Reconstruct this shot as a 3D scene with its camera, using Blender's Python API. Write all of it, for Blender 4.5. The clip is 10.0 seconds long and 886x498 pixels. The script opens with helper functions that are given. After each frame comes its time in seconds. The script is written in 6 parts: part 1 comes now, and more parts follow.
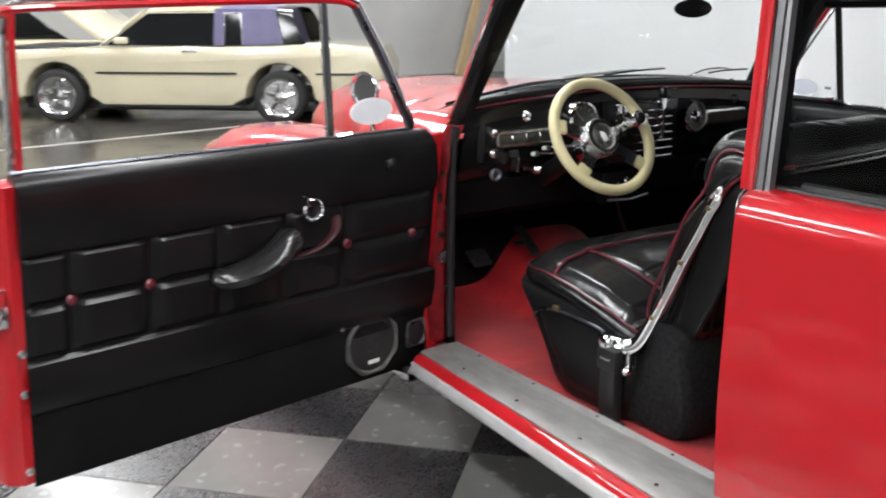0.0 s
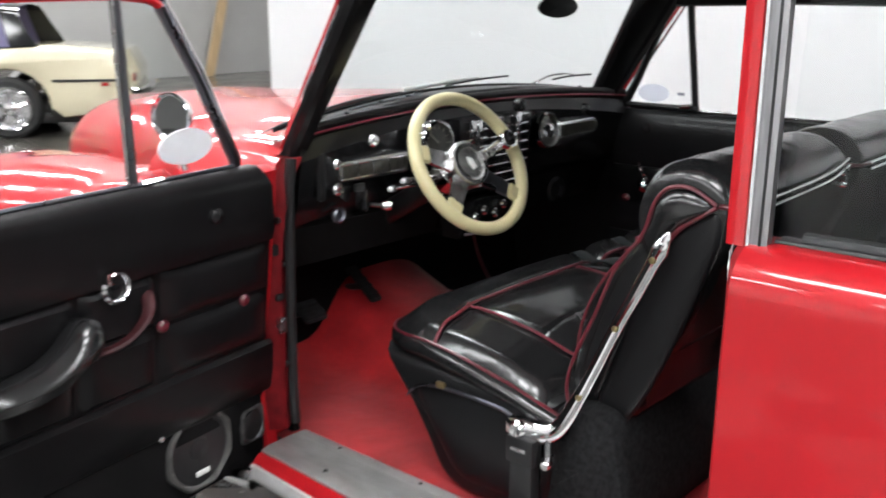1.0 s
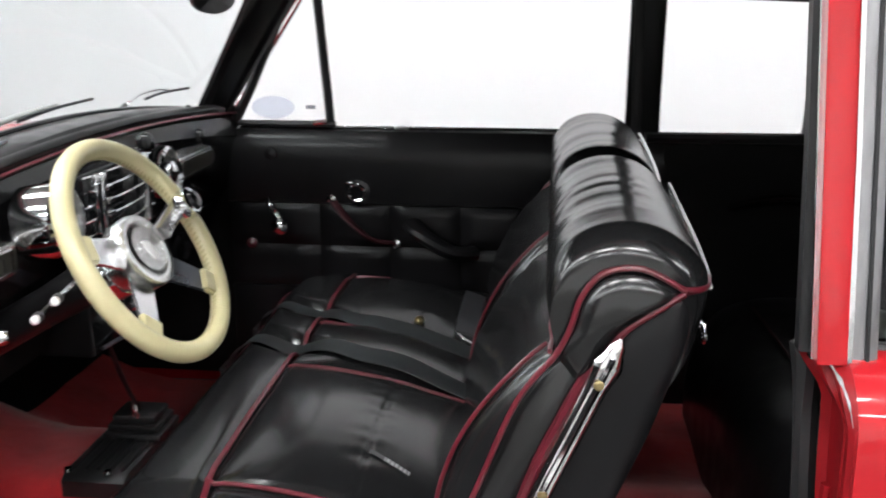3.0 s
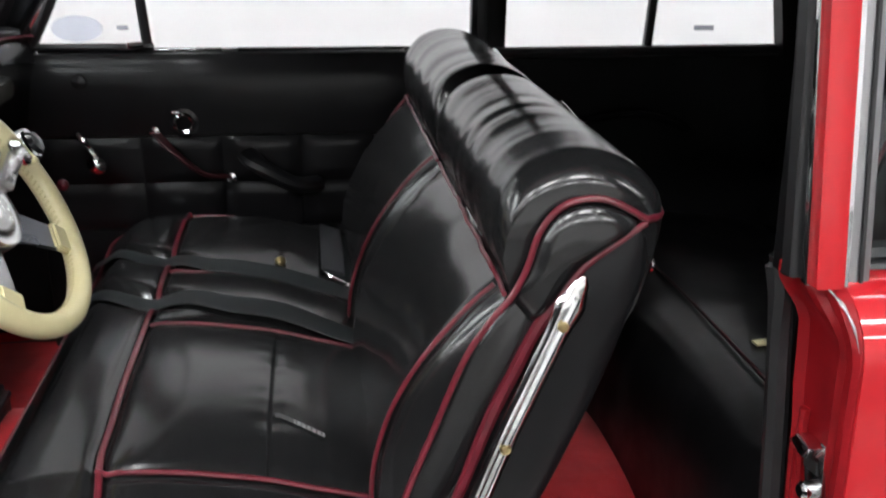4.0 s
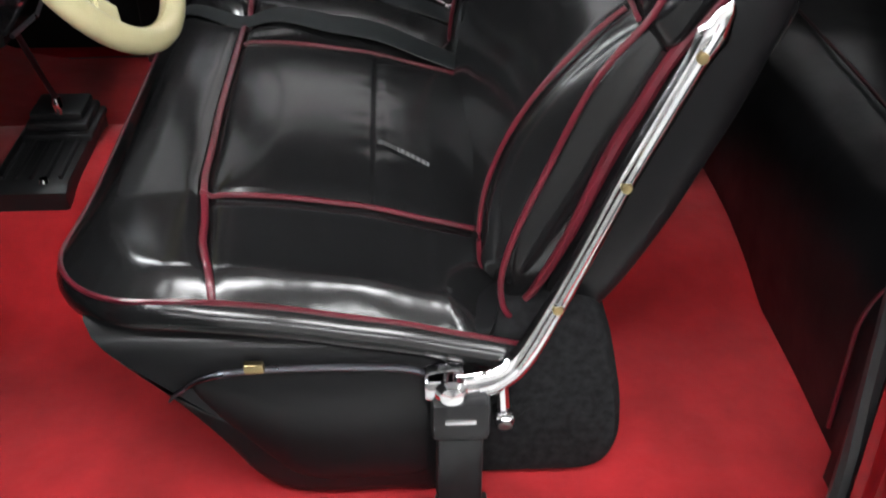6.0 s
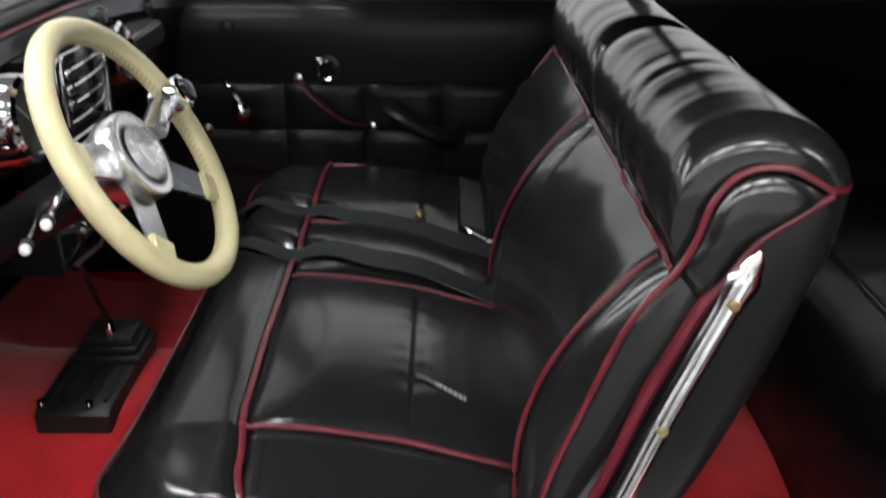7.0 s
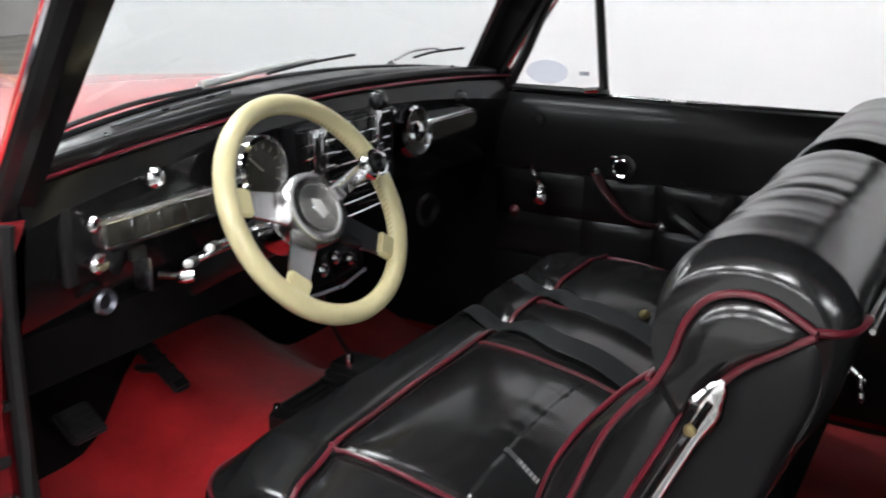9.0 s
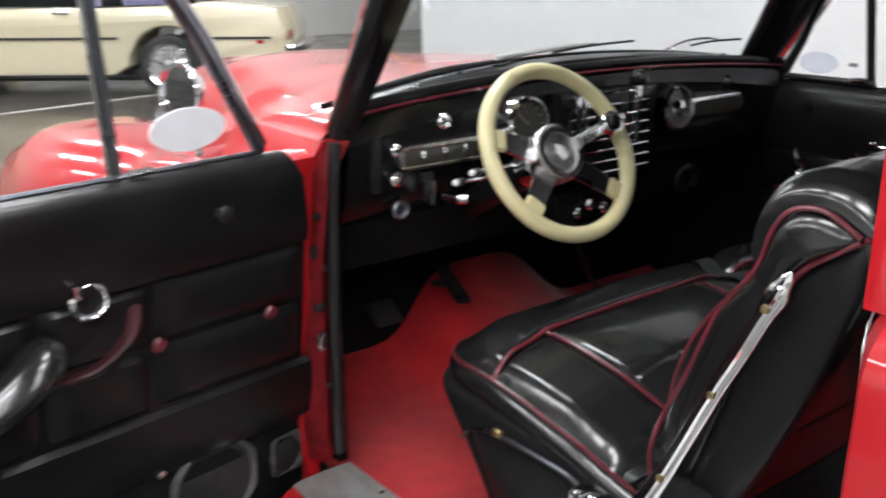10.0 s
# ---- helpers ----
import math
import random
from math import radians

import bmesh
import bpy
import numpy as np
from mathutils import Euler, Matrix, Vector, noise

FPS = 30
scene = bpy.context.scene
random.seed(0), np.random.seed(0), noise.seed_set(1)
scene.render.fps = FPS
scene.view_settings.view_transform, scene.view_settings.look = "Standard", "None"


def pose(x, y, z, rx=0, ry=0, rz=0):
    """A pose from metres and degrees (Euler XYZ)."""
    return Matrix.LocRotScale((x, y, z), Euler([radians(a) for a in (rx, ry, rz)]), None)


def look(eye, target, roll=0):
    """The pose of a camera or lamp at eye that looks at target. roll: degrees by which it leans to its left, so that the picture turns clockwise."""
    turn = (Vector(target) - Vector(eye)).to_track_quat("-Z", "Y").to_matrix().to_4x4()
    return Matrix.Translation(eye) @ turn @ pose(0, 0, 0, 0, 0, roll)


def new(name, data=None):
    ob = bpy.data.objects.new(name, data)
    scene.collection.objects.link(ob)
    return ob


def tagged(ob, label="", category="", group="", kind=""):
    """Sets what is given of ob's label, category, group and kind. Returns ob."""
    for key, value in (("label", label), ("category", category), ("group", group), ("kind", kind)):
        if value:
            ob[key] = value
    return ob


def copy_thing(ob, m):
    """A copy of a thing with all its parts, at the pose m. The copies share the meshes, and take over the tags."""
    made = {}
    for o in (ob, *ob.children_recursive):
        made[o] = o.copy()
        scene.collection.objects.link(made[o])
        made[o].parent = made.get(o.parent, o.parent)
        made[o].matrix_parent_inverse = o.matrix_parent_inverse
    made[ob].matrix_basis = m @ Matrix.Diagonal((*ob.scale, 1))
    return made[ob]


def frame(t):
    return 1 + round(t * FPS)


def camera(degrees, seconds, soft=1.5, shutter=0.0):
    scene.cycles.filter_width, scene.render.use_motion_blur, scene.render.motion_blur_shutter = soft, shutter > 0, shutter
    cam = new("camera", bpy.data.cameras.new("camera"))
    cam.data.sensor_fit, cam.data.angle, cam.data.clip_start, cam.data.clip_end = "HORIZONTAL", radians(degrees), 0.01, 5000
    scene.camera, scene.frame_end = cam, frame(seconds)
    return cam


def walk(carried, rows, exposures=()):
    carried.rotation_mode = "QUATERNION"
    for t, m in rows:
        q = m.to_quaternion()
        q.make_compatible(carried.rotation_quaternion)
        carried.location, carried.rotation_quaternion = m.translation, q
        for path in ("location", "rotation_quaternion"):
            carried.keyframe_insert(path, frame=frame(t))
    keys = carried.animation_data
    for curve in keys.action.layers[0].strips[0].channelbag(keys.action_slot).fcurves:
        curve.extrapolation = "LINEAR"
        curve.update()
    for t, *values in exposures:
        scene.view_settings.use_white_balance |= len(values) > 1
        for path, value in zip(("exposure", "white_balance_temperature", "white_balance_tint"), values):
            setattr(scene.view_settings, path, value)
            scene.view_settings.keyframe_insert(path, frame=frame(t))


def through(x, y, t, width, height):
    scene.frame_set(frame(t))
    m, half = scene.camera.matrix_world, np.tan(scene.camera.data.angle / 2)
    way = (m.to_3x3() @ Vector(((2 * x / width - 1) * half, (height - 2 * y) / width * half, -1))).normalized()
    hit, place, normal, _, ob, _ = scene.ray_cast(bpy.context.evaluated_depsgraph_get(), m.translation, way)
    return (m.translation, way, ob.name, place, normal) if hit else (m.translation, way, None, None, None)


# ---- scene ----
cam = camera(49.4, 10.0, soft=1.9, shutter=0.4)
PATH = [
    (0, (-1.525, -1.485, 1.368), (-0.454, 0.127, 0.867), 0.1),
    (0.5, (-1.444, -1.15, 1.368), (-0.183, 0.316, 0.863), 0.3),
    (1, (-1.337, -0.838, 1.366), (0.117, 0.438, 0.861), 0.2),
    (1.5, (-1.217, -0.559, 1.364), (0.426, 0.462, 0.855), 0.2),
    (2, (-1.089, -0.306, 1.362), (0.688, 0.458, 0.854), 0.3),
    (2.5, (-0.981, -0.099, 1.361), (0.887, 0.404, 0.853), 0.3),
    (4, (-0.751, 0.269, 1.343), (1.112, 0.01, 0.665), 0.8),
    (4.5, (-0.713, 0.301, 1.327), (1.051, 0.012, 0.428), 0.9),
    (5, (-0.691, 0.297, 1.302), (0.942, 0.127, 0.159), 0.6),
    (5.2, (-0.691, 0.305, 1.294), (0.893, 0.181, 0.078), 0.4),
    (6.3, (-0.679, 0.31, 1.319), (0.985, 0.257, 0.21), 0.3),
    (6.5, (-0.68, 0.305, 1.323), (1.044, 0.257, 0.309), 0.3),
    (7, (-0.689, 0.302, 1.338), (1.152, 0.298, 0.559), 0.3),
    (7.5, (-0.69, 0.269, 1.348), (1.209, 0.35, 0.727), 0.1),
    (8, (-0.66, 0.159, 1.353), (1.227, 0.462, 0.76), -0.1),
    (8.5, (-0.626, -0.016, 1.351), (1.168, 0.638, 0.76), 0.0),
    (9, (-0.66, -0.221, 1.352), (0.988, 0.743, 0.759), 0.1),
    (9.5, (-0.746, -0.434, 1.349), (0.708, 0.806, 0.757), -0.1),
    (10, (-0.867, -0.674, 1.35), (0.313, 0.829, 0.763), -0.3),
]
walk(cam, [(t, look(eye, target, roll)) for t, eye, target, roll in PATH], exposures=[(0.0, 0.04), (0.5, 0.11), (1.2, 0.19), (2.2, 0.34), (2.8, 0.36), (4.0, 0.28), (4.5, 0.24), (5.0, 0.36), (6.0, 0.3), (6.6, 0.22), (7.2, 0.28), (8.4, 0.26), (9.0, 0.24), (9.5, 0.14), (10.0, 0.1)])

# ---- world and exposure ----
scene.view_settings.exposure = 0.0
world = bpy.data.worlds.new("hall_air")
scene.world = world
world.use_nodes = True
world.node_tree.nodes["Background"].inputs[0].default_value = (0.9, 0.95, 1.0, 1)
world.node_tree.nodes["Background"].inputs[1].default_value = 0.02


# ---- materials ----
def material(name, color, rough=0.5, metal=0.0, coat=0.0, var=0.0, var_scale=6.0, grain=0.0, grain_scale=300.0,
             wave=0.0, wave_scale=8.0, rough_var=0.0, sheen=0.0, stretch=(1, 1, 1), spec=0.5, island=0.0, coat_rough=0.04, coat_ior=1.5):
    m = bpy.data.materials.new(name)
    m.use_nodes = True
    nt = m.node_tree
    b = nt.nodes["Principled BSDF"]
    b.inputs["Base Color"].default_value = (*color, 1)
    b.inputs["Roughness"].default_value = rough
    b.inputs["Metallic"].default_value = metal
    b.inputs["Coat Weight"].default_value = coat
    b.inputs["Coat Roughness"].default_value = coat_rough
    b.inputs["Coat IOR"].default_value = coat_ior
    b.inputs["Sheen Weight"].default_value = sheen
    b.inputs["Specular IOR Level"].default_value = spec
    tc = nt.nodes.new("ShaderNodeTexCoord")
    mp = nt.nodes.new("ShaderNodeMapping")
    mp.inputs["Scale"].default_value = stretch
    nt.links.new(tc.outputs["Object"], mp.inputs["Vector"])

    def tex(scale, detail=4.0):
        n = nt.nodes.new("ShaderNodeTexNoise")
        n.inputs["Scale"].default_value = scale
        n.inputs["Detail"].default_value = detail
        nt.links.new(mp.outputs["Vector"], n.inputs["Vector"])
        return n.outputs["Fac"]

    def span(src, lo, hi):
        r = nt.nodes.new("ShaderNodeMapRange")
        r.inputs["From Min"].default_value, r.inputs["From Max"].default_value = 0.3, 0.7
        r.inputs["To Min"].default_value, r.inputs["To Max"].default_value = lo, hi
        nt.links.new(src, r.inputs["Value"])
        return r.outputs["Result"]

    if var or island:
        h = nt.nodes.new("ShaderNodeHueSaturation")
        h.inputs["Color"].default_value = (*color, 1)
        nt.links.new(h.outputs["Color"], b.inputs["Base Color"])
        value = span(tex(var_scale), 1 - var, 1 + var)
        if island:
            oi = nt.nodes.new("ShaderNodeObjectInfo")
            add = nt.nodes.new("ShaderNodeMath")
            add.operation = "MULTIPLY"
            r = nt.nodes.new("ShaderNodeMapRange")
            r.inputs["To Min"].default_value, r.inputs["To Max"].default_value = 1 - island, 1 + island
            nt.links.new(oi.outputs["Random"], r.inputs["Value"])
            nt.links.new(value, add.inputs[0])
            nt.links.new(r.outputs["Result"], add.inputs[1])
            value = add.outputs[0]
        nt.links.new(value, h.inputs["Value"])
    if rough_var:
        nt.links.new(span(tex(var_scale * 2.3), max(0.02, rough - rough_var), min(1, rough + rough_var)), b.inputs["Roughness"])
    last = None
    for amount, scale, dist, det in ((wave, wave_scale, 0.008, 2.0), (grain, grain_scale, 0.0004, 3.0)):
        if amount:
            bp = nt.nodes.new("ShaderNodeBump")
            bp.inputs["Strength"].default_value = amount
            bp.inputs["Distance"].default_value = dist
            nt.links.new(tex(scale, det), bp.inputs["Height"])
            if last:
                nt.links.new(last, bp.inputs["Normal"])
            last = bp.outputs["Normal"]
    if last:
        nt.links.new(last, b.inputs["Normal"])
    return m


def clear_glass(name, tint=(0.95, 0.97, 0.97)):
    m = bpy.data.materials.new(name)
    m.use_nodes = True
    nt = m.node_tree
    nt.nodes.remove(nt.nodes["Principled BSDF"])
    out = nt.nodes["Material Output"]
    mix = nt.nodes.new("ShaderNodeMixShader")
    tr = nt.nodes.new("ShaderNodeBsdfTransparent")
    tr.inputs[0].default_value = (*tint, 1)
    gl = nt.nodes.new("ShaderNodeBsdfGlossy")
    gl.inputs["Roughness"].default_value = 0.03
    lw = nt.nodes.new("ShaderNodeLayerWeight")
    lw.inputs["Blend"].default_value = 0.5
    pw = nt.nodes.new("ShaderNodeMath")
    pw.operation = "POWER"
    pw.inputs[1].default_value = 4.0
    mr = nt.nodes.new("ShaderNodeMapRange")
    mr.inputs["To Min"].default_value, mr.inputs["To Max"].default_value = 0.035, 0.5
    nt.links.new(lw.outputs["Facing"], pw.inputs[0])
    nt.links.new(pw.outputs[0], mr.inputs["Value"])
    nt.links.new(mr.outputs["Result"], mix.inputs[0])
    nt.links.new(tr.outputs[0], mix.inputs[1])
    nt.links.new(gl.outputs[0], mix.inputs[2])
    nt.links.new(mix.outputs[0], out.inputs[0])
    return m


def glow(name, color, strength):
    m = bpy.data.materials.new(name)
    m.use_nodes = True
    b = m.node_tree.nodes["Principled BSDF"]
    b.inputs["Base Color"].default_value = (0.8, 0.8, 0.8, 1)
    b.inputs["Emission Color"].default_value = (*color, 1)
    b.inputs["Emission Strength"].default_value = strength
    return m


def thin_film(name, color, through):
    """A translucent sticker: part of the light passes straight on."""
    m = material(name, color, 0.5, var=0.1, var_scale=30)
    nt = m.node_tree
    mix = nt.nodes.new("ShaderNodeMixShader")
    mix.inputs[0].default_value = through
    tr = nt.nodes.new("ShaderNodeBsdfTransparent")
    tr.inputs[0].default_value = (0.93, 0.95, 1.0, 1)
    nt.links.new(nt.nodes["Principled BSDF"].outputs[0], mix.inputs[1])
    nt.links.new(tr.outputs[0], mix.inputs[2])
    nt.links.new(mix.outputs[0], nt.nodes["Material Output"].inputs[0])
    return m


RED = material("red_paint", (0.44, 0.011, 0.017), 0.3, coat=0.9, spec=0.2, var=0.06, var_scale=3)
# Same body paint at half strength: the jamb's shade is put into the colour.
RED_SHADED = material("red_paint_shaded", (0.22, 0.0055, 0.009), 0.45, spec=0.2, var=0.15, var_scale=14, wave=0.05, wave_scale=20)
# Darker, blotchy copy of the red, standing in for shade on the hinge pillar.
RED_DEEP_SHADE = material("red_paint_deep_shade", (0.14, 0.005, 0.008), 0.6, spec=0.15, var=0.35, var_scale=22, wave=0.08, wave_scale=25)
LEATHER = material("black_leather", (0.0095, 0.0095, 0.01), 0.45, coat=0.7, coat_rough=0.18, coat_ior=1.7, var=0.2, var_scale=9, rough_var=0.06,
                   grain=0.08, grain_scale=700, spec=0.03)
LEATHER_SIDE = material("black_vinyl_side", (0.008, 0.008, 0.0088), 0.42, coat=0.22, coat_rough=0.2, var=0.2, var_scale=7, rough_var=0.05,
                        spec=0.15)
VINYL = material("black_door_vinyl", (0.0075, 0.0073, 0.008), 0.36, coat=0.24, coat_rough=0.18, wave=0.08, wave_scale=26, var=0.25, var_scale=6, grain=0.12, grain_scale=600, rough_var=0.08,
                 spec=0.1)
PAD = material("dash_pad_vinyl", (0.009, 0.0088, 0.0095), 0.4, spec=0.05, coat=0.45, coat_rough=0.16, var=0.2, var_scale=8, grain=0.15, grain_scale=500, wave=0.04, wave_scale=9, rough_var=0.05)
BLACK_CLOTH = material("black_carpet_trim", (0.01, 0.0098, 0.0102), 0.95, var=0.2, grain=0.6, grain_scale=700, spec=0.02)
PIPING = material("red_piping", (0.115, 0.011, 0.02), 0.3, coat=0.4, coat_rough=0.15, var=0.18, var_scale=30, grain=0.3, grain_scale=300)
CARPET = material("red_carpet", (0.46, 0.018, 0.024), 1.0, var=0.22, var_scale=9, grain=1.0, grain_scale=900, wave=0.25, wave_scale=24, sheen=0.3,
                  spec=0.1)
CHROME = material("chrome", (0.82, 0.82, 0.83), 0.08, metal=1.0, rough_var=0.05, var=0.04, wave=0.03, wave_scale=30)
STEEL = material("worn_stainless", (0.52, 0.52, 0.51), 0.54, metal=0.85, var=0.12, var_scale=10, rough_var=0.08, grain=0.08, grain_scale=160,
                 stretch=(3, 1, 3))
ALU = material("satin_aluminium", (0.62, 0.62, 0.63), 0.24, metal=1.0, rough_var=0.06, var=0.05)
CHANNEL = material("brushed_channel_metal", (0.36, 0.36, 0.37), 0.38, metal=0.9, var=0.15, var_scale=14, rough_var=0.1, stretch=(4, 4, 0.4))
DARK_ALU = material("grey_spoke_metal", (0.2, 0.21, 0.24), 0.3, metal=1.0, rough_var=0.06)
ROCKER = material("satin_rocker_metal", (0.6, 0.6, 0.59), 0.42, metal=0.35, var=0.1, var_scale=12, rough_var=0.08)
HUB_METAL = material("polished_hub_metal", (0.78, 0.78, 0.77), 0.27, metal=1.0)
STITCH = material("tan_thread", (0.36, 0.31, 0.15), 0.7)
CREAM_RIM = material("cream_grip", (0.62, 0.56, 0.32), 0.36, coat=0.3, var=0.05, var_scale=20, rough_var=0.08)
DASH = material("dash_black_gloss", (0.012, 0.012, 0.013), 0.14, var=0.15, wave=0.015, wave_scale=12, spec=0.3, rough_var=0.04)
GREY_RING = material("dull_grey_plastic", (0.085, 0.083, 0.08), 0.5, var=0.4, var_scale=30)
WORN_RUBBER = material("worn_grey_rubber", (0.03, 0.03, 0.032), 0.4, var=0.3, var_scale=30, grain=0.2)
RUBBER = material("black_rubber", (0.016, 0.016, 0.017), 0.42, spec=0.4, var=0.15, grain=0.2)
TYRE = material("tyre_rubber", (0.018, 0.018, 0.018), 0.75, var=0.2, grain=0.3)
GAUGE = material("gauge_face", (0.035, 0.034, 0.028), 0.3, var=0.35, var_scale=60)
GAUGE_PALE = material("gauge_face_pale", (0.045, 0.043, 0.034), 0.35, coat=0.7, coat_rough=0.06, var=0.3, var_scale=60)
MARK = material("gauge_marking", (0.3, 0.29, 0.24), 0.5, var=0.1)
PLASTIC_W = material("white_plastic", (0.75, 0.75, 0.74), 0.35, var=0.04)
STICKER = material("white_sticker", (0.78, 0.8, 0.84), 0.5, var=0.03, var_scale=30)
STRAP_RED = material("dark_red_leather", (0.03, 0.006, 0.008), 0.5, spec=0.25, var=0.2, var_scale=20)
WORN_PLATE = material("worn_plate", (0.09, 0.09, 0.09), 0.45, metal=0.3, var=0.85, var_scale=34)
FUZZ = material("lint_specked_felt", (0.014, 0.014, 0.015), 1.0, var=0.4, var_scale=90, grain=1.0, grain_scale=500, spec=0.15)
LABEL_DARK = material("dark_woven_label", (0.05, 0.05, 0.052), 0.7, var=0.3, var_scale=200)
LABEL = material("grey_woven_label", (0.26, 0.26, 0.26), 0.7, var=0.4, var_scale=200)
STRAP_GREY = material("grey_webbing", (0.035, 0.036, 0.04), 0.55, var=0.2, grain=0.5, grain_scale=800)
STRAP = material("black_webbing", (0.007, 0.0105, 0.0115), 0.6, var=0.2, grain=0.5, grain_scale=800)
BRASS = material("brass_screw", (0.5, 0.4, 0.2), 0.3, metal=1.0)
STICKER_B = thin_film("pale_blue_sticker", (0.68, 0.73, 0.85), 0.86)
STICKER_G = thin_film("grey_sticker", (0.3, 0.3, 0.32), 0.6)
GLASS = clear_glass("window_glass")
WS_GLASS = clear_glass("windshield_glass", (0.86, 0.9, 0.9))
MIRROR = material("mirror_glass", (0.8, 0.8, 0.82), 0.02, metal=1.0)
WHITE_WALL = material("white_wall_paint", (0.76, 0.76, 0.77), 0.7, var=0.015, var_scale=0.7)
BOUNCE_WALL = material("bounce_wall_paint", (0.75, 0.75, 0.74), 0.8, var=0.03, var_scale=0.5)
GREY_WALL = material("grey_wall_paint", (0.34, 0.336, 0.325), 0.75, var=0.14, var_scale=0.5, grain=0.2, grain_scale=40)
CONCRETE = material("sealed_concrete", (0.06, 0.056, 0.049), 0.18, spec=0.25, var=0.22, var_scale=0.8, rough_var=0.06, wave=0.02, wave_scale=3)
LINE_W = material("white_floor_tape", (0.6, 0.58, 0.54), 0.4, var=0.1)
TILE_L = material("pale_vinyl_tile", (0.145, 0.143, 0.136), 0.22, var=0.1, var_scale=9, rough_var=0.08, grain=0.02, grain_scale=60, island=0.08)
TILE_D = material("charcoal_vinyl_tile", (0.028, 0.028, 0.03), 0.28, var=0.6, var_scale=70, rough_var=0.1, grain=0.06, grain_scale=120, island=0.12)
CEILING = material("ceiling_paint", (0.35, 0.35, 0.35), 0.9, var=0.05)
CREAM = material("cream_car_paint", (0.64, 0.585, 0.42), 0.25, coat=1.0, var=0.04, var_scale=2)
PURPLE = material("lilac_vinyl_top", (0.1, 0.088, 0.18), 0.5, var=0.08, grain=0.4, grain_scale=150)
DARK_GLASS = material("tinted_car_glass", (0.008, 0.009, 0.01), 0.06, spec=0.35, var=0.1)
DARK_TRIM = material("dark_trim", (0.02, 0.02, 0.02), 0.4, var=0.1)
WOOD = material("pale_timber", (0.42, 0.3, 0.17), 0.6, var=0.15, var_scale=12, stretch=(1, 1, 0.15))
LAMP_RED = material("red_lens", (0.4, 0.01, 0.01), 0.15, coat=0.5)
PANEL_GLOW = glow("light_panel_glow", (0.97, 0.985, 1.0), 35.5)


# ---- mesh helpers ----
def finish(bm, sharp=38):
    bmesh.ops.recalc_face_normals(bm, faces=bm.faces)
    for e in bm.edges:
        if len(e.link_faces) == 2 and e.calc_face_angle(0) > radians(sharp):
            e.smooth = False
    for fc in bm.faces:
        fc.smooth = True


def part(name, bm, mat, parent=None, label="", sharp=38):
    finish(bm, sharp)
    me = bpy.data.meshes.new(name)
    bm.to_mesh(me)
    bm.free()
    me.materials.append(mat)
    ob = new(name, me)
    if parent is not None:
        ob.parent = parent
    if label:
        ob["label"] = label
    return ob


def thing(name, label, category, m=None, group="", kind=""):
    ob = new(name)
    ob.empty_display_size = 0.1
    if m is not None:
        ob.matrix_world = m
    return tagged(ob, label, category, group, kind)


def box(x0, x1, y0, y1, z0, z1, bevel=0.0, seg=2, bm=None):
    own = bm is None
    bm = bm or bmesh.new()
    r = bmesh.ops.create_cube(bm, size=1.0)
    m = Matrix.Translation(((x0 + x1) / 2, (y0 + y1) / 2, (z0 + z1) / 2)) @ Matrix.Diagonal((x1 - x0, y1 - y0, z1 - z0, 1))
    bmesh.ops.transform(bm, matrix=m, verts=r["verts"])
    if bevel and own:
        bmesh.ops.bevel(bm, geom=bm.edges[:], offset=bevel, segments=seg, affect="EDGES", profile=0.5)
    return bm


def grid(rows, close_v=False, close_u=False, cap=False, bm=None):
    """Skin over rows of points; close_v joins each row's ends, close_u the last row to the first."""
    bm = bm or bmesh.new()
    vs = [[bm.verts.new(p) for p in row] for row in rows]
    n, k = len(vs), len(vs[0])
    for i in range(n if close_u else n - 1):
        a, b = vs[i], vs[(i + 1) % n]
        for j in range(k if close_v else k - 1):
            q = (a[j], a[(j + 1) % k], b[(j + 1) % k], b[j])
            if len({v.co.to_tuple(6) for v in q}) > 2:
                try:
                    bm.faces.new(q)
                except ValueError:
                    pass
    if cap:
        for row in (vs[0], vs[-1]):
            try:
                bm.faces.new(row)
            except ValueError:
                pass
    return bm


def spline(pts, per=6, closed=False):
    """A Catmull-Rom line through pts."""
    pts = [Vector(p) for p in pts]
    n = len(pts)
    out = []
    for i in range(n if closed else n - 1):
        if closed:
            a, b, c, d = (pts[(i + o) % n] for o in (-1, 0, 1, 2))
        else:
            a, b, c, d = pts[max(i - 1, 0)], pts[i], pts[i + 1], pts[min(i + 2, n - 1)]
        for s in range(per):
            t = s / per
            out.append(0.5 * ((2 * b) + (c - a) * t + (2 * a - 5 * b + 4 * c - d) * t * t + (3 * b - a - 3 * c + d) * t ** 3))
    if not closed:
        out.append(pts[-1])
    return out


def tube(path, r, n=8, closed=False, bm=None, flat=1.0, up=(0, 0, 1), taper=None):
    """A round or flattened bar along path."""
    path = [Vector(p) for p in path]
    rows = []
    k = len(path)
    upv = Vector(up)
    for i, p in enumerate(path):
        a = path[(i - 1) % k] if (closed or i > 0) else p
        b = path[(i + 1) % k] if (closed or i < k - 1) else p
        d = (b - a).normalized()
        s = d.cross(upv)
        if s.length < 1e-4:
            s = d.cross(Vector((1, 0, 0)))
        s.normalize()
        w = s.cross(d).normalized()
        rr = r * (taper(i / max(1, k - 1)) if taper else 1.0)
        rows.append([p + s * (math.cos(2 * math.pi * j / n) * rr) + w * (math.sin(2 * math.pi * j / n) * rr * flat) for j in range(n)])
    return grid(rows, close_v=True, close_u=closed, cap=not closed, bm=bm)


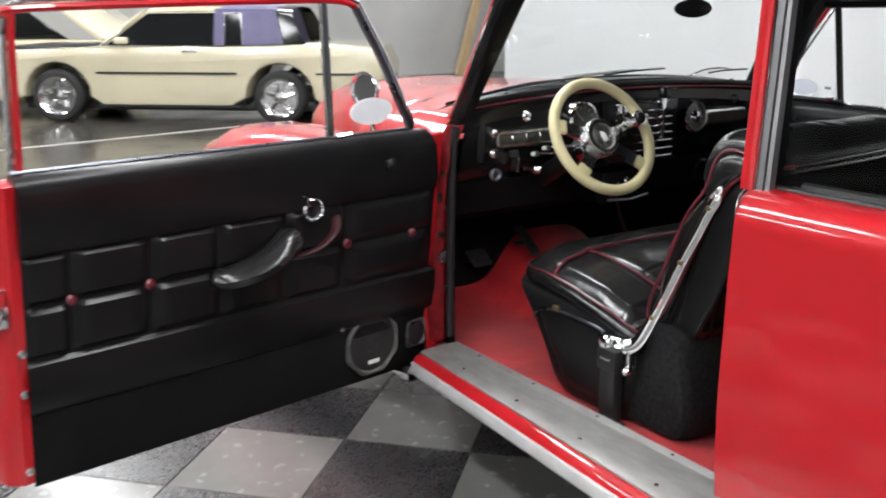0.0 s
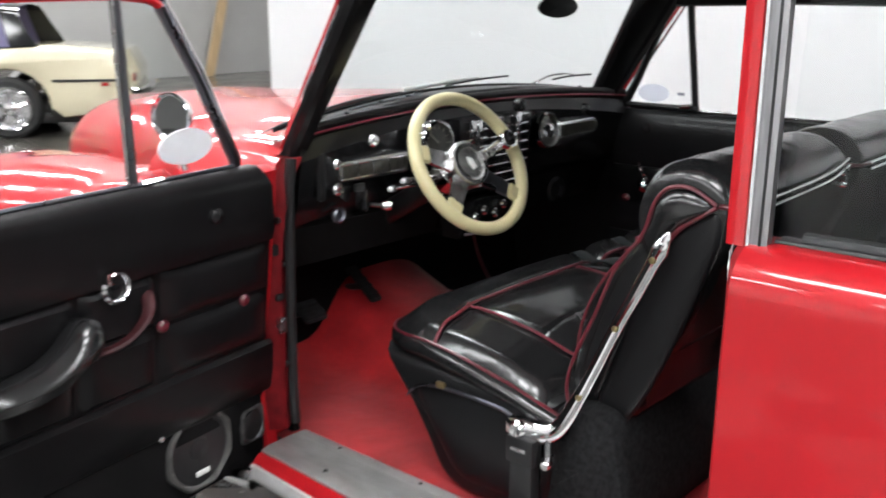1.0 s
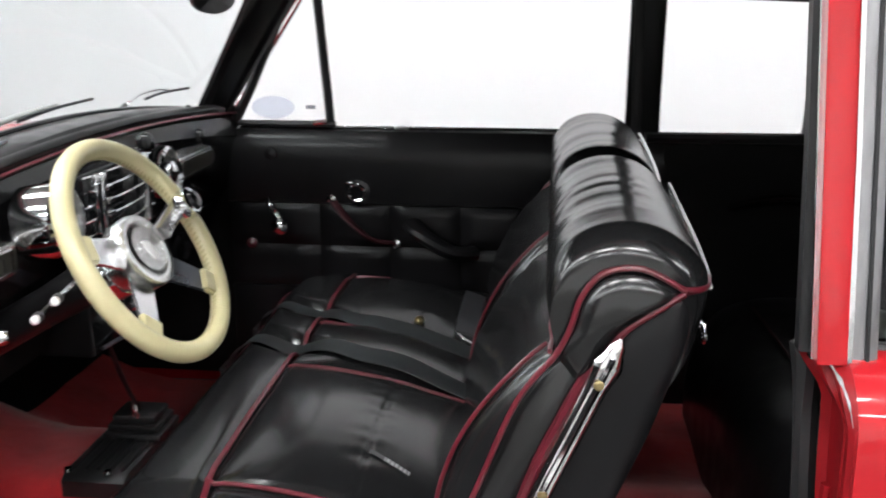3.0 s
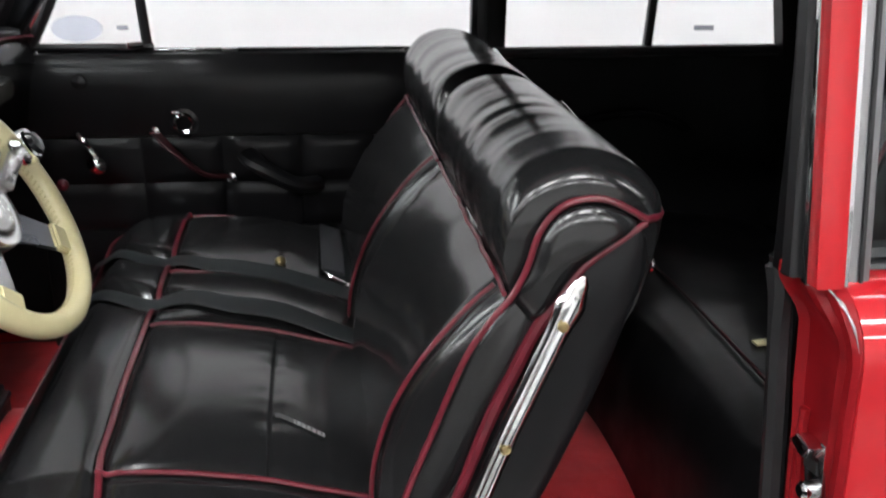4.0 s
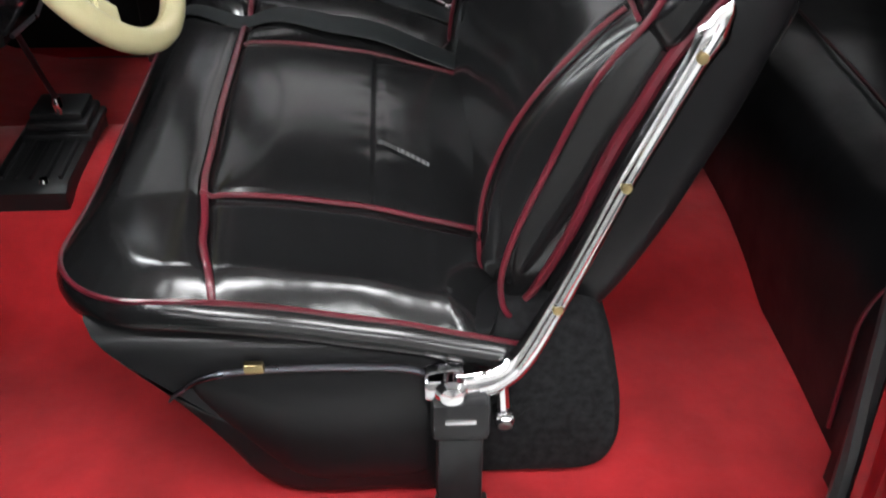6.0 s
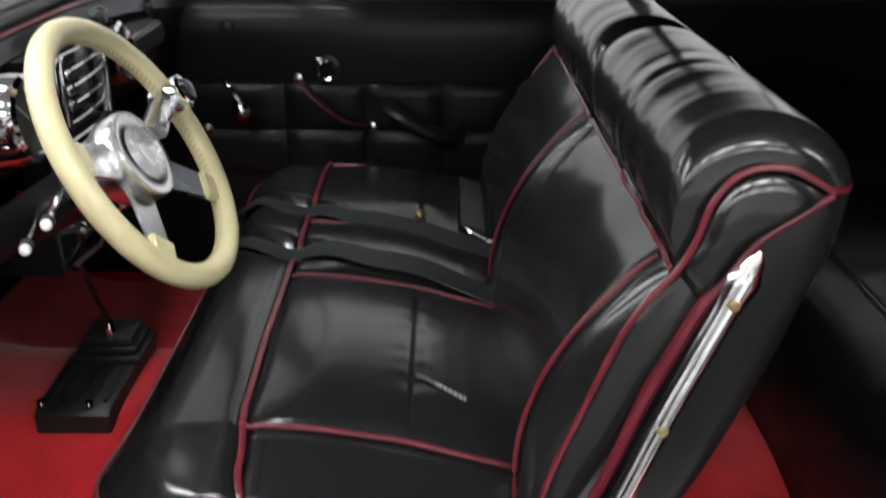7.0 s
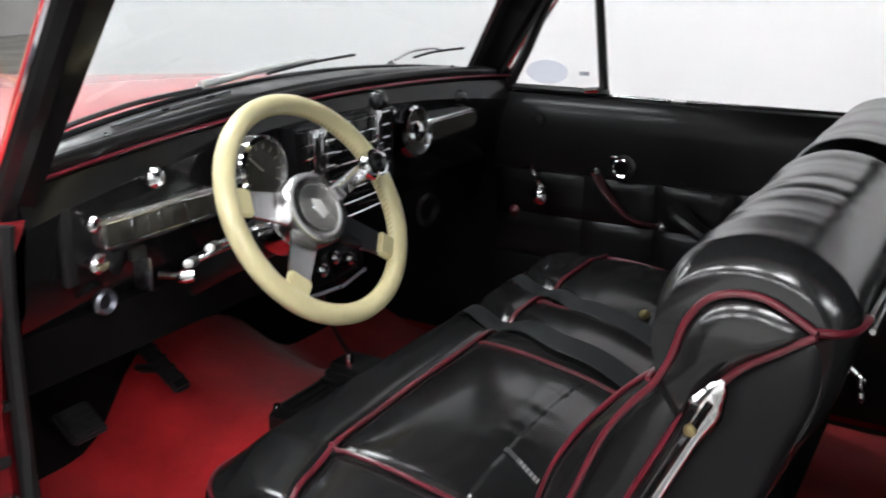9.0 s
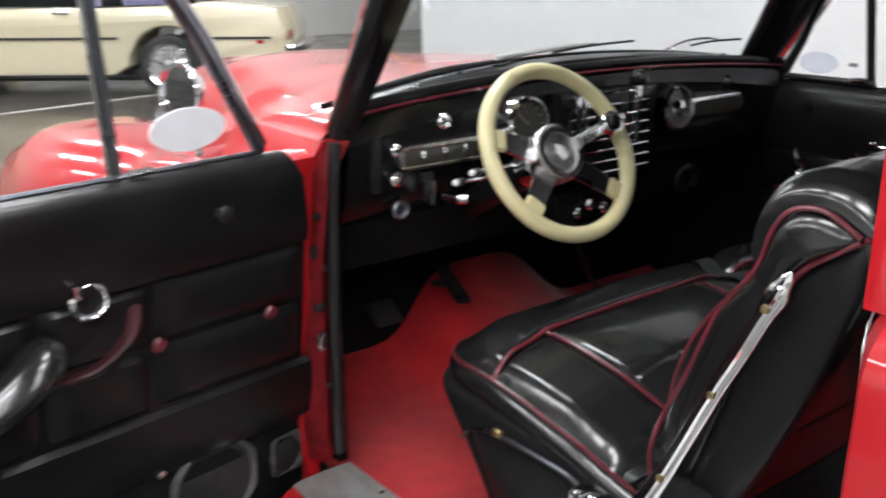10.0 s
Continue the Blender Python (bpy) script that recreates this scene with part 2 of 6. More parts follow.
def lathe(profile, m=None, n=24, bm=None, cap=True):
    """Turns (radius, height) pairs about z, then moves by m."""
    m = m or Matrix()
    rows = [[m @ Vector((r * math.cos(2 * math.pi * j / n), r * math.sin(2 * math.pi * j / n), h)) for j in range(n)] for r, h in profile]
    return grid(rows, close_v=True, cap=cap, bm=bm)


def axis_pose(place, way):
    """A pose at place whose z points along way."""
    return Matrix.Translation(place) @ Vector(way).to_track_quat("Z", "Y").to_matrix().to_4x4()


def slab(outline, axis, a, b, bevel=0.0, bm=None):
    """A prism: outline of pairs, pushed out along an axis from a to b. Axis x takes (y, z), y takes (x, z), z takes (x, y)."""
    own = bm is None
    bm = bm or bmesh.new()

    def at(p, v):
        return {"x": (v, p[0], p[1]), "y": (p[0], v, p[1]), "z": (p[0], p[1], v)}[axis]
    lo = [bm.verts.new(at(p, a)) for p in outline]
    hi = [bm.verts.new(at(p, b)) for p in outline]
    n = len(outline)
    caps = [bm.faces.new(lo), bm.faces.new(hi[::-1])]
    for i in range(n):
        bm.faces.new((lo[i], lo[(i + 1) % n], hi[(i + 1) % n], hi[i]))
    if bevel and own:
        bmesh.ops.recalc_face_normals(bm, faces=bm.faces)
        rim = [e for c in caps for e in c.edges]
        bmesh.ops.bevel(bm, geom=list(set(rim)), offset=bevel, segments=2, affect="EDGES", profile=0.5)
    return bm


def pillow(outline, x, depth, mid=None, rings=6):
    """A puffed panel over an outline of (y, z) pairs in the plane x, swelling by depth along x."""
    n = len(outline)
    cy, cz = mid or (sum(p[0] for p in outline) / n, sum(p[1] for p in outline) / n)
    rows = []
    for k in range(rings + 1):
        a = k / rings * math.pi / 2
        s = math.cos(a) ** 0.75 if k < rings else 0.02
        rows.append([(x + depth * math.sin(a), cy + (y - cy) * s, cz + (z - cz) * s) for y, z in outline])
    return grid(rows, close_v=True, cap=True)


def lerp(a, b, t):
    return a + (b - a) * t


def steps(a, b, n):
    return [lerp(a, b, i / n) for i in range(n + 1)]


def table(pairs, v):
    """Smooth reading of sorted (key, value) pairs."""
    if v <= pairs[0][0]:
        return pairs[0][1]
    for (a, fa), (b, fb) in zip(pairs, pairs[1:]):
        if v <= b:
            t = (v - a) / (b - a)
            return lerp(fa, fb, t * t * (3 - 2 * t))
    return pairs[-1][1]


# ---- the hall ----
part("floor", box(-16, 16, -12, 18, -0.1, -0.004), CONCRETE)
tagged(bpy.data.objects["floor"], "polished grey concrete showroom floor", "floor", kind="structure")
part("wall_north", box(-16, 16, 14.0, 14.2, 0, 5.0), GREY_WALL)
# Out of view; pale so they bounce fill light into the open door side.
part("wall_south", box(-16, 16, -12.2, -12, 0, 5.0), BOUNCE_WALL)
part("wall_west", box(-9.2, -9, -12, 4, 0, 5.0), BOUNCE_WALL)
part("wall_northwest", box(-16.2, -16, -12, 14, 0, 5.0), GREY_WALL)
part("wall_east", box(16, 16.2, -12, 14, 0, 5.0), GREY_WALL)
for n in ("wall_north", "wall_south", "wall_west", "wall_northwest", "wall_east"):
    tagged(bpy.data.objects[n], "plain painted hall wall", "wall", kind="structure")
part("ceiling", box(-16, 16, -12, 14, 5.0, 5.2), CEILING)
tagged(bpy.data.objects["ceiling"], "grey hall ceiling with rows of light panels", "ceiling", kind="structure")
part("partition_wall", box(4.4, 4.55, -11.9, 6.33, 0, 4.2, 0.01), WHITE_WALL)
tagged(bpy.data.objects["partition_wall"], "bright white painted partition wall beside the car", "wall", kind="structure")


def ceiling_light(x, y, m=None):
    t = thing("ceiling_light", "white oblong ceiling light panel", "ceiling light", pose(x, y, 4.9), group="ceiling lights")
    fr = bmesh.new()
    for b in ((-0.34, 0.34, -0.66, -0.62), (-0.34, 0.34, 0.62, 0.66), (-0.34, -0.3, -0.62, 0.62), (0.3, 0.34, -0.62, 0.62)):
        box(*b, -0.06, 0.1, bm=fr)
    part("frame", fr, PLASTIC_W, t)
    part("diffuser", box(-0.296, 0.296, -0.616, 0.616, -0.05, -0.03, 0.004), PANEL_GLOW, t, "glowing diffuser")
    return t


LIGHT_ROWS = (-6.2, -2.6, 0.9, 5.4, 8.6)
first_light = ceiling_light(LIGHT_ROWS[0], -7.1)
for x in LIGHT_ROWS:
    for j in range(11):
        if (j or x != LIGHT_ROWS[0]) and (x < 4.4 or j > 5):
            copy_thing(first_light, pose(x, -7.1 + j * 2.0, 4.9))

# leaning timber and floor line
plank = thing("timber_plank", "pale timber plank leaning on the grey wall", "plank", pose(8.95, 13.7, 0, 0, 0, 0))
part("board", slab([(-0.09, 0), (0.09, 0), (0.95, 3.0), (0.77, 3.0)], "y", 0.0, 0.05), WOOD, plank)
part("floor_tape", slab([(-1.4, 7.95), (3.2, 8.8), (3.2, 8.84), (-1.4, 7.99)], "z", 0.0, 0.003), LINE_W)
tagged(bpy.data.objects["floor_tape"], "thin white tape line on the concrete floor", "tape", kind="structure")


# ---- cream coupe parked beyond ----
def road_wheel(parent, x, y, z, r=0.33, w=0.22, n=32):
    side = pose(x, y, z, 90, 0, 0)
    ty = part("wheel", lathe([(r * 0.66, -w / 2), (r * 0.9, -w / 2), (r, -w * 0.36), (r, w * 0.36), (r * 0.9, w / 2), (r * 0.66, w / 2), (r * 0.64, 0)],
                             side, n, cap=False), TYRE, parent, "black tyre with raised white letters")
    part("rim", lathe([(r * 0.74, w / 2 - 0.005), (r * 0.71, w / 2 + 0.006), (r * 0.66, w / 2 - 0.002), (r * 0.62, w * 0.2)], side, n, cap=False), CHROME, ty, "chrome rim lip")
    part("rim_well", lathe([(r * 0.64, w * 0.22), (r * 0.5, w * 0.12), (r * 0.3, w * 0.2), (0.0, w * 0.2)], side, n), ALU, ty, "polished slotted rim well")
    for k in range(10):
        a = 2 * math.pi * k / 10
        slot = tube([side @ Vector((q * math.cos(a + e), q * math.sin(a + e), w * 0.15)) for q, e in ((r * 0.52, -0.12), (r * 0.53, 0.0), (r * 0.52, 0.12))], 0.02, 6, flat=0.6)
        part("slot", slot, DARK_TRIM, ty, "dark slot")
    part("hub_cap", lathe([(r * 0.24, w * 0.1), (r * 0.22, w * 0.42), (0.02, w * 0.47), (0.0, w * 0.47)], side, 20), CHROME, ty)
    for k in range(5):
        a = 2 * math.pi * k / 5 + 0.3
        c, s = math.cos(a), math.sin(a)
        bm = tube([side @ Vector((c * r * 0.2, s * r * 0.2, w * 0.4)), side @ Vector((c * r * 0.55, s * r * 0.55, w * 0.36))], 0.026, 6, flat=0.6)
        part("spoke", bm, CHROME, ty)
    for k in (0, 1, 2, 4, 5, 6, 8, 9, 10, 12, 13, 14):
        bm = bmesh.new()
        p = side @ Matrix.Rotation(2 * math.pi * k / 16, 4, "Z") @ Matrix.Translation((r * 0.83, 0, w / 2 - 0.004))
        bmesh.ops.create_cube(bm, size=1.0, matrix=p @ Matrix.Diagonal((0.04, 0.035, 0.006, 1)))
        part("raised_mark", bm, PLASTIC_W, ty, "raised white bar")
    return ty


def cream_coupe():
    a = math.atan2(-1.64, 2.11)
    m = pose(0.9, 10.165, 0.022, 0, 0, math.degrees(a)) @ Matrix.Scale(0.965, 4)
    t = thing("parked_coupe", "cream two-door coupe with lilac half-vinyl roof and raised hood", "car", m)
    wb, half = 2.68, 0.9
    # body side with wheel openings, swept across the width
    def arch(cx, r=0.4, z0=0.17):
        return [(cx - r * math.cos(math.pi * k / 10), max(z0, 0.27 + r * math.sin(math.pi * k / 10))) for k in range(11)]
    side = [(-0.95, 0.28), (-0.62, 0.17)] + arch(0.0) + [(0.55, 0.17), (2.1, 0.17)] + arch(wb) + [(3.2, 0.17), (3.86, 0.24), (3.9, 0.62), (3.8, 0.84),
            (3.1, 0.9), (2.2, 0.875), (0.9, 0.865), (-0.9, 0.8), (-1.02, 0.7), (-1.02, 0.4)]
    part("body", slab(side, "y", 0.08, 1.72, 0.06), CREAM, t)
    # cabin: lower body line, glass house and half-vinyl roof
    rows = []
    for y, z, k in ((0.13, 0.86, 0.0), (0.19, 1.1, 0.62), (0.26, 1.24, 0.92), (0.4, 1.3, 1.0), (0.9, 1.325, 1.0), (1.4, 1.3, 1.0), (1.54, 1.24, 0.92), (1.61, 1.1, 0.62), (1.67, 0.86, 0.0)):
        rows.append([(lerp(0.56, 1.1, k), y, z), (lerp(0.9, 1.3, k), y, z + 0.006), (1.95, y, z + 0.012), (lerp(2.72, 2.62, k), y, z + 0.006), (lerp(3.02, 2.8, k), y, z - 0.01)])
    part("cabin", grid([r[:3] for r in rows]), CREAM, t)
    part("vinyl_roof", grid([r[2:4] for r in rows]), PURPLE, t, "lilac vinyl half roof")
    part("rear_window", grid([r[3:] for r in rows]), DARK_GLASS, t)

    def pane(name, outline, mat, y, lean=0.1, depth=0.02):
        """A piece of the glass house that leans in towards the roof."""
        lo = [(x, y + (z - 0.87) * lean / 0.36, z) for x, z in outline]
        return part(name, grid([lo, [(x, v + depth, z) for x, v, z in lo]], close_v=True, cap=True), mat, t)
    pane("door_glass", [(0.64, 0.875), (1.12, 1.235), (1.92, 1.245), (1.92, 0.875)], DARK_GLASS, 0.108)
    pane("door_pillar", [(1.92, 0.875), (1.92, 1.25), (2.04, 1.25), (2.04, 0.875)], PURPLE, 0.1)
    pane("quarter_glass", [(2.05, 0.885), (2.05, 1.235), (2.22, 1.235), (2.25, 0.885)], DARK_GLASS, 0.104)
    pane("vinyl_roof_panel", [(2.27, 0.885), (2.24, 1.25), (2.64, 1.25), (2.74, 0.895)], PURPLE, 0.1)
    pane("vinyl_roof_edge", [(1.92, 1.252), (1.92, 1.29), (2.66, 1.285), (2.64, 1.252)], PURPLE, 0.1)
    pane("rear_glass", [(2.75, 0.9), (2.655, 1.24), (2.81, 1.215), (3.0, 0.905)], DARK_GLASS, 0.104)
    for line in (((0.58, 0.87), (1.1, 1.25), (1.92, 1.262)), ((0.62, 0.868), (2.04, 0.87), (2.27, 0.878)), ((2.04, 0.88), (2.045, 1.245), (2.23, 1.245), (2.262, 0.88))):
        part("window_trim", tube([(x, 0.098 + (z - 0.87) * 0.278, z) for x, z in line], 0.006, 6), CHROME, t, "thin bright window trim")
    part("windshield_post", tube([(0.56, 0.12, 0.865), (1.09, 0.2, 1.262)], 0.022, 8), CREAM, t)
    part("side_molding", box(0.5, 2.18, 0.066, 0.09, 0.545, 0.57), DARK_TRIM, t, "thin dark rubbing strip")
    part("rear_molding", box(3.12, 3.75, 0.066, 0.09, 0.545, 0.57), DARK_TRIM, t)
    part("rocker_molding", box(0.5, 2.2, 0.07, 0.1, 0.165, 0.19), DARK_TRIM, t)
    part("door_handle", box(1.55, 1.72, 0.06, 0.085, 0.8, 0.825, 0.004), CHROME, t)
    part("side_mirror", box(0.76, 0.92, 0.0, 0.1, 0.89, 0.97, 0.02), CREAM, t)
    part("marker_lamp", box(3.6, 3.67, 0.066, 0.09, 0.5, 0.535), LAMP_RED, t)
    part("tail_lamp", box(3.82, 3.905, 0.25, 0.55, 0.52, 0.62, 0.02), LAMP_RED, t)
    part("rear_bumper", tube([(3.87, 0.1, 0.42), (3.97, 0.2, 0.42), (4.0, 0.9, 0.42), (3.97, 1.6, 0.42)], 0.05, 8), CHROME, t)
    part("hood", slab([(0.6, 0.95), (-0.35, 1.62), (-0.42, 1.66), (-0.36, 1.58), (0.56, 0.91)], "y", 0.14, 1.66, 0.01), CREAM, t, "raised hood")
    # Dark block put in for the shadow under the car.
    part("underbody", box(-0.5, 3.4, 0.3, 1.5, 0.1, 0.22, 0.03), DARK_TRIM, t)
    part("engine_bay", box(-0.7, 0.45, 0.25, 1.55, 0.8, 0.845, 0.01), DARK_TRIM, t)
    for x in (0.0, wb):
        for y, s in ((0.18, 1), (1.62, -1)):
            road_wheel(t, x, y, 0.279, 0.31)
        part("arch_liner", grid([[(x + 0.415 * math.cos(a), y, 0.272 + 0.415 * math.sin(a)) for a in steps(-0.2, math.pi + 0.2, 18)] for y in (0.1, 0.5, 1.3, 1.7)]), RUBBER, t, "black wheel well")
    return t


cream_coupe()


def dark_sedan():
    """A second pale car further off, of which the nose and glass show beside the raised hood."""
    m = pose(0.62, 13.05, 0, 0, 0, 0) @ Matrix.Scale(0.86, 4)
    t = thing("parked_sedan", "pale sedan with dark glass parked beyond the coupe", "car", m)
    part("body", slab([(-2.3, 0.25), (2.3, 0.25), (2.35, 0.7), (2.2, 0.92), (0.9, 0.98), (-0.9, 0.98), (-2.25, 0.9), (-2.35, 0.6)], "y", -0.85, 0.85, 0.07), CREAM, t)
    part("cabin", slab([(-1.2, 0.97), (-0.75, 1.4), (0.6, 1.42), (1.2, 0.97)], "y", -0.7, 0.7, 0.05), DARK_GLASS, t)
    for x in (-1.35, 1.35):
        road_wheel(t, x, -0.76, 0.32)
        road_wheel(t, x, 0.76, 0.32)
    return t


dark_sedan()


# ---- the red coupe ----
XC = 0.85          # the car's centre line
FLOOR = 0.27       # height of its carpet
BELT = 1.0
car = thing("red_coupe", "red vintage two-door coupe with black interior and open driver door", "car", pose(0, 0, 0))


def mirror_x(pts):
    return [(2 * XC - p[0], *p[1:]) for p in pts]


def outer_x(y, z):
    """The left body side: widest low down, drawn in at the belt and towards the cowl."""
    w = table([(0.2, 0.0), (0.45, -0.022), (0.7, -0.018), (0.88, 0.004), (0.95, 0.028), (1.0, 0.062)], z)
    return w + table([(-2.6, 0.18), (-1.4, 0.0), (-0.2, 0.0), (0.9, 0.03), (1.2, 0.04)], y)


def quarter_x(y, z):
    """The driver's side behind the door: full to the belt, then a tight shoulder into the window ledge."""
    w = table([(0.2, 0.022), (0.32, 0.012), (0.45, 0.0), (0.56, -0.004), (0.8, -0.001), (0.92, 0.004)], z)
    w += 0.075 * (1 - math.sqrt(max(0.0, 1 - (max(0.0, z - 0.925) / 0.075) ** 2)))
    return w + table([(-2.6, 0.18), (-1.4, 0.0), (-0.2, 0.0)], y)


def body_side(name, ys, zs, mat, flip=False, thick=0.03, shape=outer_x):
    def at(y, z, o=0.0):
        x = shape(y, z) + o
        return (2 * XC - x if flip else x, y, z)
    bm = grid([[at(y, z) for z in zs] for y in ys])
    grid([[at(y, z, thick) for z in zs] for y in ys], bm=bm)
    for row in (ys[0], ys[-1]):
        grid([[at(row, z) for z in zs], [at(row, z, thick) for z in zs]], bm=bm)
    for zz in (zs[0], zs[-1]):
        grid([[at(y, zz) for y in ys], [at(y, zz, thick) for y in ys]], bm=bm)
    bmesh.ops.remove_doubles(bm, verts=bm.verts, dist=0.0005)
    return part(name, bm, mat, car)


QZ = steps(0.2, 1.0, 16)
PZ = steps(0.2, 0.975, 14)
body_side("quarter_panel", steps(-2.6, -0.2385, 24), steps(0.2, 0.92, 12) + [0.925 + 0.075 * math.sin(t) for t in steps(0.1, math.pi / 2, 9)], RED, thick=0.02, shape=quarter_x)
body_side("passenger_quarter_panel", steps(-2.6, -0.235, 20), PZ, RED, True)
body_side("passenger_door_skin", steps(-0.225, 0.93, 10), PZ, RED, True)
body_side("cowl_side", steps(0.93, 1.3, 6), QZ, RED)
body_side("passenger_cowl_side", steps(0.93, 1.3, 6), QZ, RED, True)

# cowl top between the body side and the hood
rows = []
for y in steps(0.95, 1.5, 10):
    o = outer_x(min(y, 1.3), 1.0)
    k = max(0.0, (y - 1.2) / 0.3)
    rows.append([(o - 0.004, y, 0.97 - 0.07 * k), (o + 0.002, y, 0.998 - 0.07 * k), (o + 0.03, y, 1.014 - 0.06 * k), (o + 0.08, y, 1.022 - 0.03 * k), (o + 0.16, y, 1.028)])
part("cowl_top", grid(rows), RED, car, "rounded red cowl shoulder")

# gasket along the window ledge and the far belt shoulder
part("window_gasket", tube(spline([(0.096, -0.27, 1.001), (0.098, -0.6, 1.001), (0.115, -1.2, 0.996), (0.17, -2.0, 0.98)], 6), 0.009, 8, flat=0.6), RUBBER, car, "grey-black window gasket")
part("passenger_belt_shoulder", tube(spline(mirror_x([(0.06, -0.232, 0.972), (0.06, -0.6, 0.972), (0.08, -1.2, 0.97), (0.16, -2.2, 0.95)]), 6), 0.022, 8), RED, car)

# floor pan and carpet
part("floor_pan", box(0.05, 1.65, -1.9, 1.3, 0.2, FLOOR - 0.012), DARK_TRIM, car)


def carpet():
    rows = []
    for i in range(41):
        x = lerp(0.1, 1.6, i / 40)
        hump = 0.155 * math.exp(-((x - XC) / 0.25) ** 4)
        row = []
        for y in steps(-0.45, 1.02, 24) + [1.12, 1.22, 1.32, 1.42]:
            z = FLOOR + hump * table([(-0.4, 0.3), (0.5, 0.45), (0.84, 1.0)], y) + 0.49 * max(0.0, y - 1.16) ** 1.15
            z += 0.003 * noise.noise((x * 9, y * 9, 0))
            row.append((x, y, z))
        rows.append(row)
    return part("carpet", grid(rows), CARPET, car, "bright red cut-pile floor carpet")


carpet()
# firewall, kick panels and inner walls, all dark
part("firewall", slab([(1.46, 0.28), (1.46, 0.86), (1.5, 0.86), (1.5, 0.28)], "x", 0.1, 1.6), BLACK_CLOTH, car)
part("toe_board", slab([(1.325, 0.28), (1.345, 0.28), (1.42, 0.66), (1.4, 0.66)], "x", 0.123, 1.598, 0.004), BLACK_CLOTH, car, "black felt toe board")
part("kick_panel", slab([(0.925, 0.3), (0.925, 0.99), (1.02, 0.96), (1.46, 0.84), (1.46, 0.3)], "x", 0.1, 0.122), BLACK_CLOTH, car)
part("passenger_kick_panel", slab([(0.915, 0.3), (0.915, 0.99), (1.02, 0.96), (1.46, 0.84), (1.46, 0.3)], "x", 1.6, 1.625), BLACK_CLOTH, car)


# hinge pillar at the front of the door opening
def hinge_pillar():
    rows = []
    for z in steps(0.33, 1.0, 10):
        o = outer_x(0.93, z) + 0.005
        rows.append([(o, 0.965, z), (o + 0.005, 0.93, z), (o + 0.03, 0.905, z), (max(o + 0.04, 0.062), 0.9, z), (max(o + 0.045, 0.078), 0.91, z), (0.1, 0.93, z),
                     (0.1, 0.965, z)])
    p = part("hinge_pillar", grid(rows, close_v=True, cap=True), RED_DEEP_SHADE, car, "red painted door pillar with screw holes")
    for x, z, w, h in ((0.046, 0.79, 0.016, 0.026), (0.072, 0.752, 0.012, 0.014), (0.056, 0.673, 0.022, 0.016), (0.06, 0.86, 0.012, 0.014), (0.07, 0.5, 0.014, 0.014)):
        part("hole", box(x - w / 2, x + w / 2, 0.896, 0.91, z - h / 2, z + h / 2, 0.003), RUBBER, p, "dark slot")
    part("check_strap", box(0.042, 0.062, 0.885, 0.905, 0.585, 0.625, 0.004), ALU, p, "pale metal check bracket")
    part("door_seal", tube(spline([(0.108, 0.905, 1.0), (0.098, 0.905, 0.9), (0.092, 0.905, 0.68), (0.09, 0.905, 0.45), (0.088, 0.9, 0.34)], 6), 0.013, 8), RUBBER, p, "black rubber seal")
    return p


hinge_pillar()


# sill with worn stainless tread plate
def sill():
    def edge(y):
        return lerp(-0.095, -0.046, (y + 0.16) / 0.97)
    rows, red, low = [], [], []
    for y in steps(-0.36, 0.87, 14):
        e = edge(y)
        rows.append([(0.098, y, 0.283), (0.095, y, 0.322), (0.085, y, 0.328), (0.03, y, 0.329), (e + 0.02, y, 0.327), (e, y, 0.322), (e, y, 0.30), (0.098, y, 0.275)])
        g = lerp(1.25, 0.85, (y + 0.36) / 1.23)
        red.append([(e - 0.001, y, 0.318), (e - 0.016 * g, y, 0.314), (e - 0.028 * g, y, 0.305), (e - 0.034 * g, y, 0.29), (e - 0.02, y, 0.275), (e - 0.001, y, 0.275)])
        low.append([(e - 0.03 * g, y, 0.297), (e - 0.04 * g, y, 0.296), (e - 0.044 * g, y, 0.288), (e - 0.045 * g, y, 0.268), (e - 0.038 * g, y, 0.258), (e - 0.01, y, 0.258)])
    s = part("tread_plate", grid(rows, close_v=True, cap=True), STEEL, car, "worn ribbed stainless tread plate")
    for k in range(5):
        part("rib", tube([(0.088 - 0.006 * k, -0.36, 0.3295), (0.088 - 0.006 * k, 0.865, 0.3295)], 0.0016, 6), STEEL, s)
    for y in (0.68, 0.42, 0.16, -0.1):
        for x in (0.075, edge(y) + 0.03):
            part("screw", lathe([(0.006, 0.0), (0.005, 0.003), (0, 0.004)], pose(x, y + (x * 0.6), 0.328), 10), CHROME, s)
    part("sill_strip", grid(red, close_v=True, cap=True), RED, car, "red painted sill strip")
    part("rocker_trim", grid(low, close_v=True, cap=True), ROCKER, car, "bright rocker moulding")
    part("rocker_tip", lathe([(0.03, 0), (0.028, 0.03), (0.018, 0.09), (0.0, 0.17)], axis_pose((-0.07, 0.865, 0.262), (-0.35, 1, 0.02)), 14), CHROME, car, "pointed chrome moulding end")
    return s


sill()


